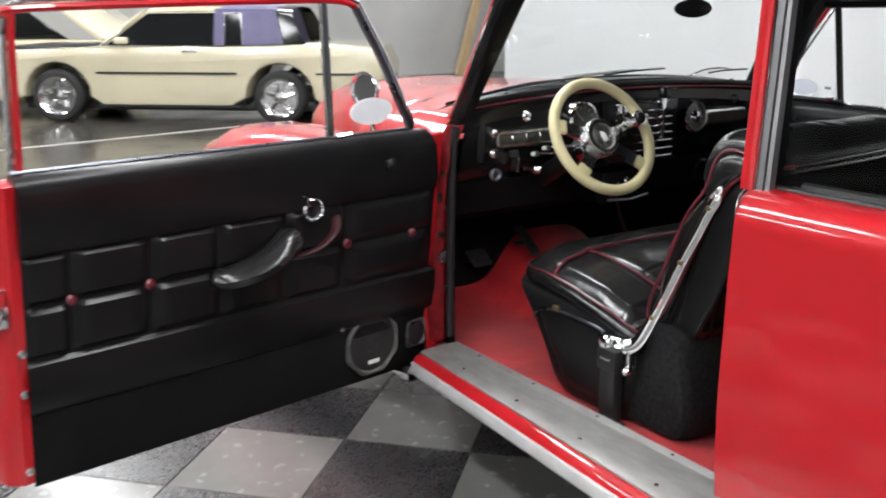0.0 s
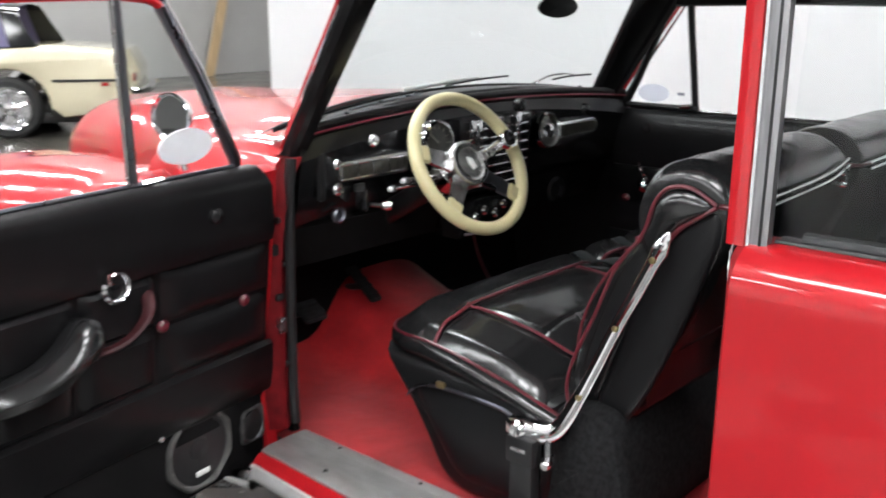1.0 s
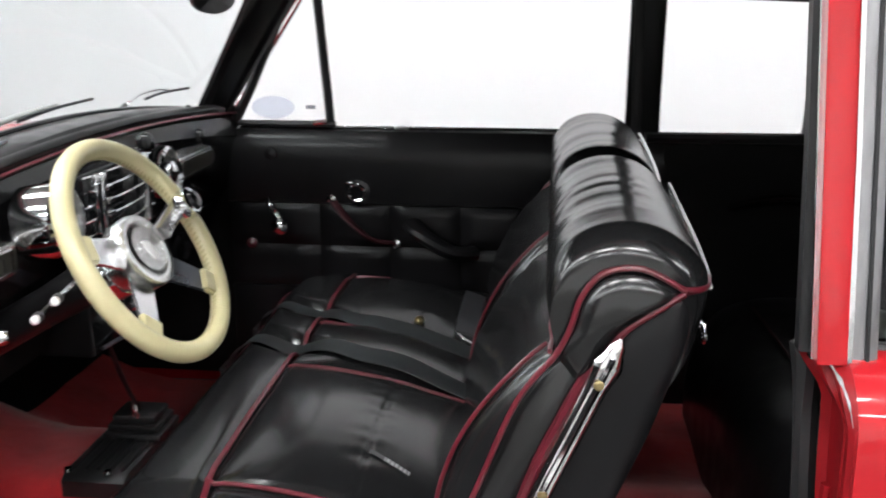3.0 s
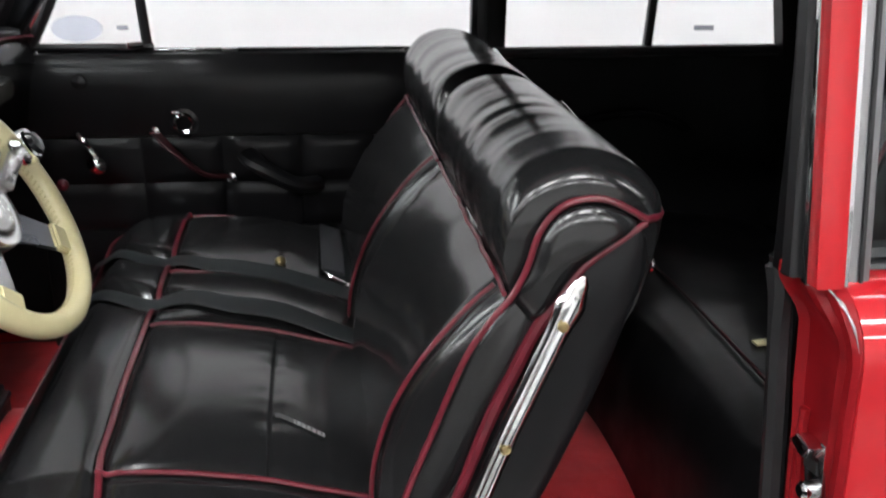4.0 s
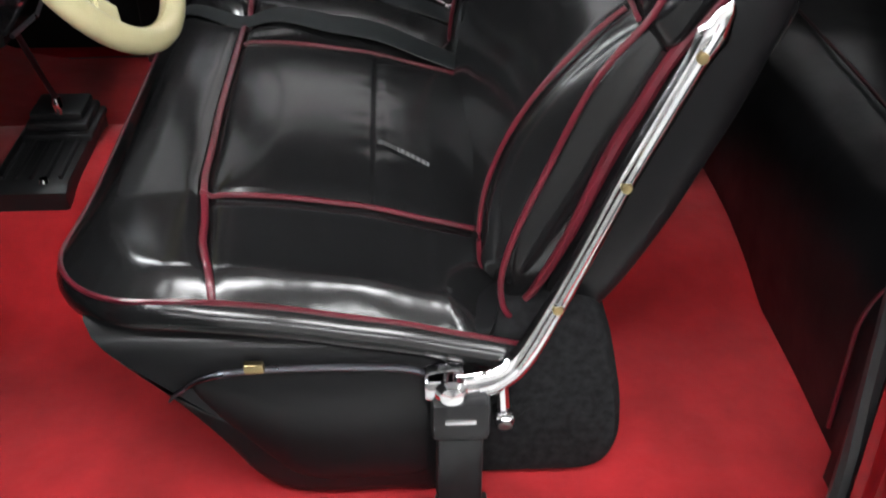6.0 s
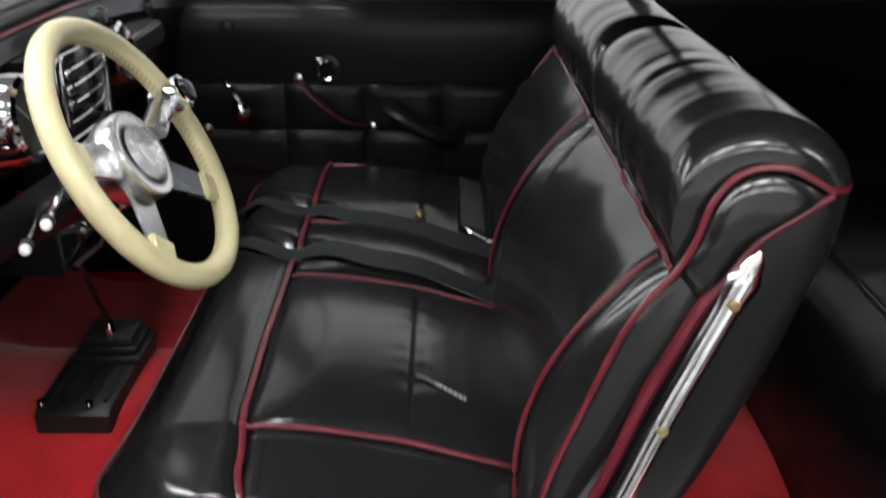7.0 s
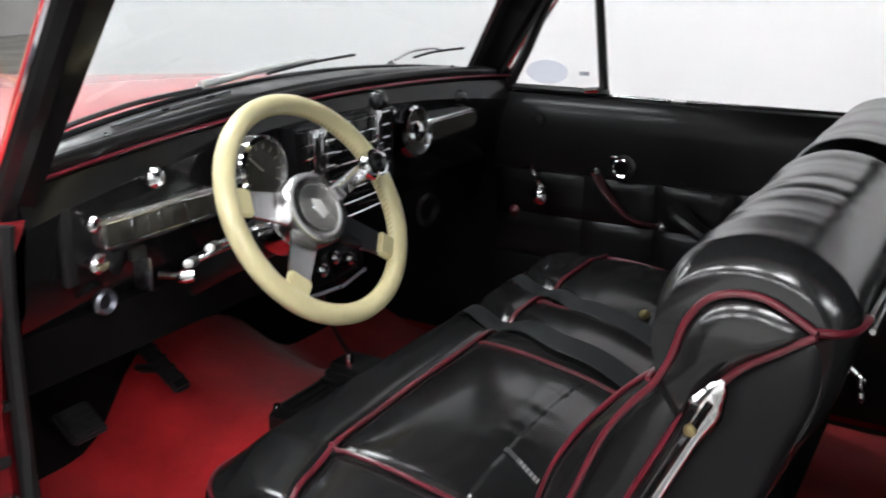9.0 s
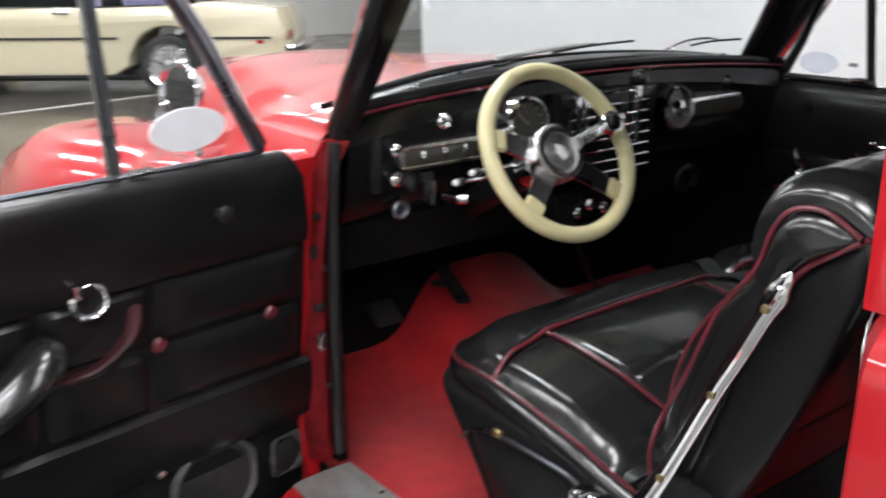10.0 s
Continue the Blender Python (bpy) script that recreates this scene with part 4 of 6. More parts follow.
    for i in range(48):
        a = 2 * math.pi * i / 48
        # eight flats with softened corners outside, a round opening inside
        flat = 0.096 / math.cos((a + math.pi / 8) % (math.pi / 4) - math.pi / 8)
        flat = min(flat, 0.1015)
        ring.append([c @ Vector((r * math.cos(a), r * math.sin(a), h)) for r, h in ((flat, 0), (flat - 0.002, 0.011), (flat - 0.008, 0.014), (0.086, 0.01), (0.085, 0))])
    sp = part("speaker", grid(ring, close_u=True), GREY_RING, d, "octagonal grey speaker trim ring", 20)
    part("cone", lathe([(0.086, 0.004), (0.08, 0.006), (0.07, 0.003), (0.03, -0.002), (0.026, 0.006), (0, 0.01)], c, 28), RUBBER, sp, "black speaker cone")
    tag = part("badge", box(-0.02, 0.02, -0.006, 0.006, 0.0, 0.004, 0.0015), PLASTIC_W, sp, "small pale badge")
    tag.matrix_basis = c @ pose(0.0, -0.055, 0.01)
    # small square tweeter plate with a round opening, worn to bare metal
    c = axis_pose(on_door(0.092, 0.367, 0.004), n)
    ring = []
    for i in range(40):
        a = 2 * math.pi * i / 40
        q = max(abs(math.cos(a)), abs(math.sin(a)))
        r = min(0.038 / q, 0.049)
        ring.append([c @ Vector((e * math.cos(a), 1.18 * e * math.sin(a), h)) for e, h in ((r, 0), (r - 0.001, 0.006), (r - 0.006, 0.008), (0.036, 0.006), (0.034, 0.001))])
    tw = part("tweeter", grid(ring, close_u=True), WORN_PLATE, d, "worn square tweeter plate", 25)
    part("mesh", lathe([(0.043, 0.002), (0.03, 0.004), (0.012, 0.006), (0, 0.0065)], c, 20), RUBBER, tw, "black tweeter mesh")
    part("screw", lathe([(0.008, 0), (0.007, 0.004), (0, 0.005)], axis_pose(on_door(0.383, 0.447, 0.01), n), 10), CHROME, d)
    # window frame: free-edge upright, top rail, vent divider, sloping front rail
    part("frame_upright", tube([on_door(1.238, 1.0, -0.035), on_door(1.238, 1.3, -0.035), on_door(1.236, 1.34, -0.035)], 0.008, 8), RED, d, "red window frame")
    part("frame_edge", tube([on_door(1.254, 1.0, -0.04), on_door(1.254, 1.3, -0.04), on_door(1.246, 1.355, -0.04), on_door(1.2, 1.37, -0.04), on_door(0.6, 1.384, -0.04), on_door(0.41, 1.382, -0.04), on_door(0.35, 1.36, -0.04), on_door(0.244, 1.215, -0.04), on_door(0.128, 1.02, -0.04)], 0.009, 8), ALU, d, "dull bright frame edge")
    part("frame_top", tube(spline([on_door(1.238, 1.335, -0.035), on_door(1.2, 1.35, -0.035), on_door(0.6, 1.366, -0.035), on_door(0.41, 1.364, -0.035), on_door(0.355, 1.345, -0.035)], 6), 0.009, 8), RED, d)
    part("frame_front", tube([on_door(0.36, 1.35, -0.035), on_door(0.26, 1.21, -0.035), on_door(0.138, 1.01, -0.035)], 0.012, 8), DARK_ALU, d, "dull dark sloping vent rail")
    part("vent_divider", tube([on_door(0.42, 1.005, -0.035), on_door(0.463, 1.36, -0.035)], 0.01, 8, flat=0.7), DARK_ALU, d, "dark vent window divider")
    part("divider_edge", tube([on_door(0.434, 1.005, -0.03), on_door(0.477, 1.36, -0.03)], 0.0045, 6), ALU, d, "bright divider edge")
    part("vent_latch", tube([on_door(0.41, 1.012, -0.02), on_door(0.37, 1.016, -0.01)], 0.007, 6), CHROME, d)
    g = part("vent_glass", grid([[on_door(0.42, 1.01, -0.036), on_door(0.463, 1.38, -0.036)], [on_door(0.15, 1.012, -0.036), on_door(0.36, 1.37, -0.036)]]), GLASS, d)
    g.visible_shadow = False
    oval = [on_door(0.288 + 0.073 * math.cos(a), 1.07 + 0.037 * math.sin(a), -0.03) for a in steps(0, 2 * math.pi, 32)[:-1]]
    back = [on_door(0.288 + 0.073 * math.cos(a), 1.07 + 0.037 * math.sin(a), -0.034) for a in steps(0, 2 * math.pi, 32)[:-1]]
    part("oval_sticker", grid([oval, back], close_v=True, cap=True), STICKER, g, "blank white oval window sticker")
    # round outside mirror
    mc = axis_pose((-0.178, 0.945, 1.119), (-0.87, -0.26, 0.04))
    mi = part("side_mirror", lathe([(0.0, -0.036), (0.025, -0.032), (0.044, -0.016), (0.051, 0.0), (0.052, 0.007), (0.049, 0.01), (0.045, 0.007), (0.044, 0.002)], mc, 28), CHROME, d, "round chrome door mirror")
    part("mirror_glass", lathe([(0.0455, 0.003), (0.0, 0.0031)], mc, 28), MIRROR, mi)
    part("mirror_arm", tube([(-0.17, 0.975, 1.09), (-0.15, 0.95, 1.0)], 0.007, 8), CHROME, mi)
    return d


driver_door()


# ---- passenger door, shut ----
PX = 1.598


def passenger_door():
    def P(y, z, out=0.0):
        return (PX + 0.025 * (z - 0.8) - out, y, z)
    rows = []
    for y in steps(-0.22, 0.93, 20):
        rows.append([P(y, 0.8, 0.0), P(y, 0.806, 0.012), P(y, 0.85, 0.02), P(y, 0.92, 0.022), P(y, 0.975, 0.016), P(y, 0.998, 0.0), P(y, 1.0, -0.03), P(y, 0.98, -0.04), P(y, 0.8, -0.03)])
    d = part("passenger_door", grid(rows, close_v=True, cap=True), VINYL, car, "shut passenger door with black vinyl trim")
    ys = [-0.22, -0.05, 0.12, 0.3, 0.49, 0.68, 0.93]
    for z0, z1 in ((0.688, 0.802), (0.572, 0.686)):
        for a, b in zip(ys, ys[1:]):
            rr = []
            for i in range(11):
                row = []
                for j in range(8):
                    s, t = i / 10, j / 7
                    k = min(1.0, 5 * min(s, 1 - s, t, 1 - t))
                    row.append(P(lerp(a + 0.002, b - 0.002, s), lerp(z0, z1, t), 0.002 + 0.01 * k * (2 - k)))
                rr.append(row)
            part("quilted_pad", grid(rr), VINYL, d)
    part("backing", slab([(-0.22, 0.56), (-0.22, 0.81), (0.93, 0.81), (0.93, 0.56)], "x", PX + 0.002, PX + 0.02), VINYL, d)
    part("lower_panel", slab([(-0.22, 0.3), (-0.22, 0.57), (0.93, 0.57), (0.93, 0.3)], "x", PX - 0.014, PX + 0.03, 0.006), VINYL, d)
    part("belt_strip", tube([(PX + 0.03, -0.2, 1.006), (PX + 0.03, 0.9, 1.003)], 0.005, 6), ALU, d, "bright window strip")
    cup = part("release_cup", lathe([(0.036, 0), (0.035, 0.012), (0.026, 0.014), (0.022, 0.004), (0, 0.003)], axis_pose(P(0.574, 0.838, 0.012), (-1, 0, 0)), 24), DASH, d, "black release cup")
    part("release_ring", tube([P(0.574 + 0.021 * math.cos(a), 0.838 + 0.021 * math.sin(a), 0.03) for a in steps(0, 2 * math.pi, 20)[:-1]], 0.004, 6, closed=True), CHROME, cup)
    part("release_tab", box(PX - 0.045, PX - 0.03, 0.58, 0.598, 0.865, 0.871, 0.002), CHROME, cup)
    cr = part("window_crank", tube(spline([P(0.82, 0.815, 0.02), P(0.8, 0.79, 0.04), P(0.77, 0.755, 0.045)], 6), 0.008, 8), CHROME, d, "chrome window crank")
    part("crank_knob", lathe([(0.014, 0), (0.022, 0.01), (0.022, 0.024), (0.012, 0.034), (0, 0.036)], axis_pose(P(0.775, 0.75, 0.045), (-1, 0, 0)), 18), CHROME, cr)
    part("lock_button", lathe([(0.018, 0), (0.016, 0.012), (0, 0.016)], axis_pose(P(0.805, 0.938, 0.02), (-1, 0, 0)), 16), DASH, d)
    part("pull_strap", tube(spline([P(0.645, 0.815, 0.012), P(0.6, 0.775, 0.05), P(0.53, 0.72, 0.055), P(0.475, 0.7, 0.012)], 6), 0.013, 8, flat=0.5), STRAP_RED, d, "dark red leather pull strap")
    for y, z in ((0.645, 0.818), (0.47, 0.7)):
        part("strap_end", lathe([(0.016, 0), (0.012, 0.012), (0, 0.014)], axis_pose(P(y, z, 0.01), (-1, 0, 0)), 14), CHROME, d)
    part("armrest", tube(spline([P(0.43, 0.755, 0.012), P(0.4, 0.735, 0.045), P(0.32, 0.69, 0.05), P(0.26, 0.68, 0.015)], 6), 0.028, 10, flat=0.7), LEATHER_SIDE, d, "padded black armrest")
    part("button", lathe([(0.013, 0), (0.014, 0.006), (0, 0.014)], axis_pose(P(0.87, 0.69, 0.008), (-1, 0, 0)), 14), PIPING, d)
    # window frame and glass
    X = PX + 0.03
    part("vent_divider", tube([(X, 0.65, 1.0), (X - 0.05, 0.67, 1.38)], 0.012, 8), RUBBER, d, "dark vent window divider")
    part("vent_sill", tube([(X - 0.01, 0.635, 1.012), (X - 0.01, 0.905, 1.012)], 0.009, 8), RUBBER, d)
    part("vent_latch", tube([(X - 0.03, 0.69, 1.018), (X - 0.03, 0.655, 1.022)], 0.008, 6), CHROME, d)
    part("frame_top", tube([(X - 0.05, 0.73, 1.362), (X - 0.055, 0.3, 1.37), (X - 0.055, -0.13, 1.365), (X - 0.055, -0.3, 1.36), (X - 0.05, -0.9, 1.34)], 0.022, 8), VINYL, d)
    part("frame_front", tube([(X - 0.05, 0.735, 1.36), (X - 0.015, 0.86, 1.11), (X - 0.005, 0.92, 1.0)], 0.014, 8), RUBBER, d)
    g = part("vent_glass", grid([[(X, 0.64, 1.01), (X - 0.05, 0.655, 1.36)], [(X, 0.92, 1.01), (X - 0.05, 0.74, 1.36)]]), GLASS, d)
    g.visible_shadow = False
    w = part("door_glass", grid([[(X + 0.004, -0.13, 1.0), (X - 0.05, -0.13, 1.36)], [(X + 0.004, 0.63, 1.0), (X - 0.05, 0.65, 1.36)]]), GLASS, d)
    w.visible_shadow = False
    def oval(o):
        return [(X - 0.008 - o, 0.805 + 0.058 * math.cos(a), 1.055 + 0.03 * math.sin(a)) for a in steps(0, 2 * math.pi, 28)[:-1]]
    part("oval_sticker", grid([oval(0.0), oval(0.004)], close_v=True, cap=True), STICKER_B, g, "pale blue oval window sticker")
    part("small_sticker", box(X - 0.012, X - 0.008, 0.69, 0.715, 1.052, 1.062), STICKER_G, g, "tiny dark sticker")


passenger_door()
part("small_sticker", box(1.585, 1.59, -0.73, -0.68, 1.05, 1.062), STICKER_G, car, "tiny dark sticker")
part("quarter_pull", tube(spline([(1.595, -0.4, 0.82), (1.57, -0.45, 0.838), (1.562, -0.535, 0.85), (1.568, -0.62, 0.832), (1.595, -0.68, 0.805)], 6), 0.025, 12, flat=0.5), LEATHER, car, "black padded side pull")


# ---- dashboard ----
def dash_bow(x):
    """How far the dash stands forward at x: bowed with the windshield."""
    u = (x - XC) / 0.7
    return 0.05 * (1 - u * u)


def dash_top(x):
    u = (x - XC) / 0.7
    return 1.062 + 0.05 * (1 - u * u)


def lip(x):
    """Rear edge of the dash pad at x: how far forward and how high its piping runs."""
    q = 1 - ((x - XC) / 0.7) ** 2
    return 0.908 + 0.033 * q, 1.046 + 0.03 * q


def dashboard():
    def sec(x):
        b, t = dash_bow(x), dash_top(x)
        e, p = lip(x)
        return [(x, 1.06 + b, t - 0.03), (x, 0.99 + b, t - 0.006), (x, e + 0.04, t - 0.001), (x, e + 0.016, t - 0.006), (x, e + 0.002, p + 0.012), (x, e + 0.004, p)]
    xs = steps(0.14, 1.605, 32)
    d = part("dashboard", grid([sec(x) for x in xs]), PAD, car, "black dashboard with chrome instruments")
    part("pad_roll", tube([(x, lip(x)[0] + 0.012, lip(x)[1] + 0.013) for x in xs], 0.011, 10), PAD, d, "rolled front edge of the pad")
    part("rear_bead", tube([(x, 1.005 + dash_bow(x), dash_top(x) - 0.006) for x in xs], 0.006, 8), DASH, d)
    part("dash_piping", tube([(x, *lip(x)) for x in xs], 0.0032, 6), PIPING, d, "thin red piping along the pad")
    part("upper_ledge", grid([[(x, lip(x)[0] + 0.004, lip(x)[1]), (x, lip(x)[0] + 0.012, lip(x)[1] - 0.012), (x, 0.905 + dash_bow(x) * 0.8, dash_top(x) - 0.075)] for x in xs]), PAD, d)
    part("fascia", grid([[(x, 0.905 + dash_bow(x) * 0.8, dash_top(x) - 0.075), (x, 0.915 + dash_bow(x) * 0.8, 0.95), (x, 0.93 + dash_bow(x) * 0.8, 0.86), (x, 0.96 + dash_bow(x) * 0.8, 0.815)] for x in xs]), DASH, d,
         "gloss black instrument panel")
    for x in (0.33, 0.62, 1.12, 1.38):
        part("trim_stud", lathe([(0.007, 0), (0.006, 0.004), (0, 0.006)], axis_pose((x, lip(x)[0] + 0.024, lip(x)[1] + 0.022), (0, -0.5, 1)), 12), DASH, d)
    part("defroster_slot", tube([(x, lip(x)[0] + 0.045, dash_top(x) + 0.002) for x in steps(0.36, 0.64, 8)], 0.004, 6, flat=0.6), DARK_ALU, d)

    def strip(x0, x1, z, name, label):
        y = 0.905 + dash_bow((x0 + x1) / 2) * 0.8
        h = 0.027
        ring = [(x0 + h + h * math.cos(a), z + h * math.sin(a)) for a in steps(math.pi / 2, 3 * math.pi / 2, 8)] + [(x1 - 0.006, z - h), (x1, z - h + 0.006), (x1, z + h - 0.006), (x1 - 0.006, z + h)]
        if x0 > XC:
            ring = [(x0 + x1 - a, b) for a, b in ring]
        s = part(name, slab(ring, "y", y - 0.016, y + 0.02, 0.004), HUB_METAL, d, label)
        face = [(lerp((x0 + x1) / 2, a, 0.94), lerp(z, b, 0.66)) for a, b in ring]
        part("face", slab(face, "y", y - 0.0185, y - 0.012), GAUGE_PALE, s, "dim instrument faces")
        return s, y

    s, y = strip(0.265, 0.515, 0.943, "gauge_strip", "chrome bar with four small gauges")
    for k in range(4):
        x = 0.3 + k * 0.056
        part("gauge", box(x - 0.025, x + 0.025, y - 0.021, y - 0.016, 0.926, 0.96, 0.003), GAUGE_PALE if k < 3 else GAUGE, s, "dim square gauge face")
        part("gauge_frame", tube([(x - 0.026, y - 0.02, 0.925), (x + 0.026, y - 0.02, 0.925), (x + 0.026, y - 0.02, 0.961), (x - 0.026, y - 0.02, 0.961)], 0.0018, 6, closed=True), CHROME, s)
        part("needle", box(x - 0.0007, x + 0.0007, y - 0.0225, y - 0.021, 0.93, 0.952), DARK_TRIM, s)
    s, y = strip(1.215, 1.44, 0.955, "glovebox_bar", "chrome bar with dark inlay")

    def bezel(x, y, z, r, name, label, dome):
        c = axis_pose((x, y, z), (0, -1, 0.12))
        b = part(name, lathe([(r * 1.05, -0.05), (r * 1.05, 0.0), (r, 0.014), (r * 0.88, 0.018), (r * 0.84, 0.006)], c, 32), CHROME, d, label)
        part("dial", lathe([(r * 0.85, 0.006), (r * 0.5, 0.007), (0.0, 0.0072)], c, 28), GAUGE_PALE if dome else GAUGE, b)
        for k in range(10):
            a = radians(-30 + k * 26.5)
            p = c @ Matrix.Rotation(a, 4, "Z") @ Matrix.Translation((r * 0.7, 0, 0.0085))
            bm = bmesh.new()
            bmesh.ops.create_cube(bm, size=1, matrix=p @ Matrix.Diagonal((r * 0.16, 0.002, 0.001, 1)))
            part("tick", bm, MARK, b)
        if dome:
            part("cap", lathe([(r * 0.45, 0.008), (r * 0.4, 0.018), (r * 0.2, 0.026), (0, 0.028)], c, 24), CHROME, b)
        else:
            part("hand", tube([c @ Vector((0, 0, 0.01)), c @ Vector((-r * 0.5, r * 0.45, 0.01))], 0.0018, 5), MARK, b)
        return b

    bezel(0.576, 0.868, 0.99, 0.06, "speedometer", "round chrome-ringed speedometer", False)
    bezel(1.157, 0.922, 0.962, 0.058, "clock", "round chrome-ringed clock with domed cap", True)
    # centre grille of bright bars
    gy = 0.905
    gr = part("centre_grille", slab([(0.74, 0.82), (1.05, 0.82), (1.06, 1.035), (0.72, 1.035)], "y", gy, gy + 0.05, 0.006), DASH, d, "grille of bright horizontal bars")
    for k in range(8):
        z = 0.838 + k * 0.0272
        part("bar", tube(spline([(0.728, gy - 0.004, z), (XC + 0.02, gy - 0.014, z), (1.03, gy - 0.004, z)], 5), 0.002, 6), CHROME, gr)
    for x in (0.755, 0.78):
        part("post", box(x, x + 0.016, gy - 0.02, gy, 0.92, 1.03, 0.003), CHROME, gr)
    part("centre_post", box(0.955, 0.972, gy - 0.028, gy, 0.9, 1.05, 0.004), CHROME, gr, "bright upright bar")
    part("ash_knob", lathe([(0.018, 0), (0.021, 0.014), (0.016, 0.024), (0, 0.027)], axis_pose((0.96, 0.89, 1.058), (0, -1, 0.2)), 18), DASH, gr)
    for z in (0.945, 0.97, 0.995):
        part("push_button", box(0.79, 0.815, gy - 0.024, gy - 0.012, z, z + 0.012, 0.003), CHROME, gr)
    # lower centre unit
    lo = part("heater_unit", slab([(0.72, 0.69), (0.93, 0.69), (0.94, 0.8), (0.71, 0.8)], "y", 0.9, 1.02, 0.01), DASH, d, "black under-dash heater unit")
    part("lower_bar", tube([(0.73, 0.893, 0.705), (0.83, 0.885, 0.7), (0.92, 0.893, 0.71)], 0.004, 6), DARK_ALU, lo)
    for x, z in ((0.77, 0.75), (0.81, 0.765), (0.86, 0.75), (0.9, 0.77)):
        part("knob", lathe([(0.012, 0), (0.014, 0.014), (0.009, 0.02), (0, 0.021)], axis_pose((x, 0.898, z), (0, -1, 0.1)), 14), CHROME, lo)
    part("air_outlet", lathe([(0.04, 0), (0.042, 0.01), (0.03, 0.014), (0.028, 0.0), (0, 0.0)], axis_pose((1.24, 0.94, 0.76), (-0.2, -1, 0)), 20), DASH, d)
    part("warning_lens", lathe([(0.018, 0), (0.016, 0.008), (0, 0.01)], axis_pose((0.6, 0.9, 0.86), (0, -1, 0.1)), 14), LAMP_RED, d, "small red lens")
    # knobs and switches on the driver's side
    def knob(x, y, z, r=0.014, ln=0.03, way=(0, -1, 0.1)):
        return part("knob", lathe([(r * 0.5, 0), (r * 0.5, ln * 0.5), (r * 0.9, ln * 0.55), (r, ln * 0.8), (r * 0.7, ln), (0, ln * 1.02)], axis_pose((x, y, z), way), 16), CHROME, d, "chrome knob")
    knob(0.545, 0.93, 0.965, 0.017, 0.03)
    knob(0.372, 0.925, 1.012, 0.017, 0.036)
    knob(0.258, 0.935, 0.902, 0.016, 0.034)
    knob(0.255, 0.925, 0.965, 0.013, 0.026)
    knob(0.405, 0.945, 0.838, 0.014, 0.06, (0.5, -1, 0))
    part("ignition_switch", lathe([(0.02, 0), (0.021, 0.01), (0.017, 0.014), (0.012, 0.006), (0, 0.006)], axis_pose((0.285, 0.945, 0.83), (0, -1, 0)), 20), DARK_ALU, d)
    part("key", box(0.345, 0.351, 0.9, 0.94, 0.835, 0.89, 0.002), ALU, d, "flat lever")
    part("key_tag", box(0.33, 0.362, 0.92, 0.93, 0.885, 0.905, 0.003), DARK_TRIM, d)
    part("side_plate", box(0.2, 0.222, 0.91, 0.925, 0.88, 1.0, 0.006), RUBBER, d, "black side switch plate")
    part("glove_pull", lathe([(0.02, 0), (0.016, 0.01), (0, 0.014)], axis_pose((1.38, 0.925, 1.01), (0, -1, 0.1)), 14), DASH, d)
    part("under_dash_cover", slab([(0.96, 0.81), (1.0, 0.7), (1.2, 0.63), (1.45, 0.57), (1.45, 0.8)], "x", 0.125, 1.6), BLACK_CLOTH, d, "dark underside")
    return d


dashboard()


# ---- steering wheel and column ----
WHEEL = axis_pose((0.503, 0.687, 0.966), (-0.038, -0.866, 0.498))


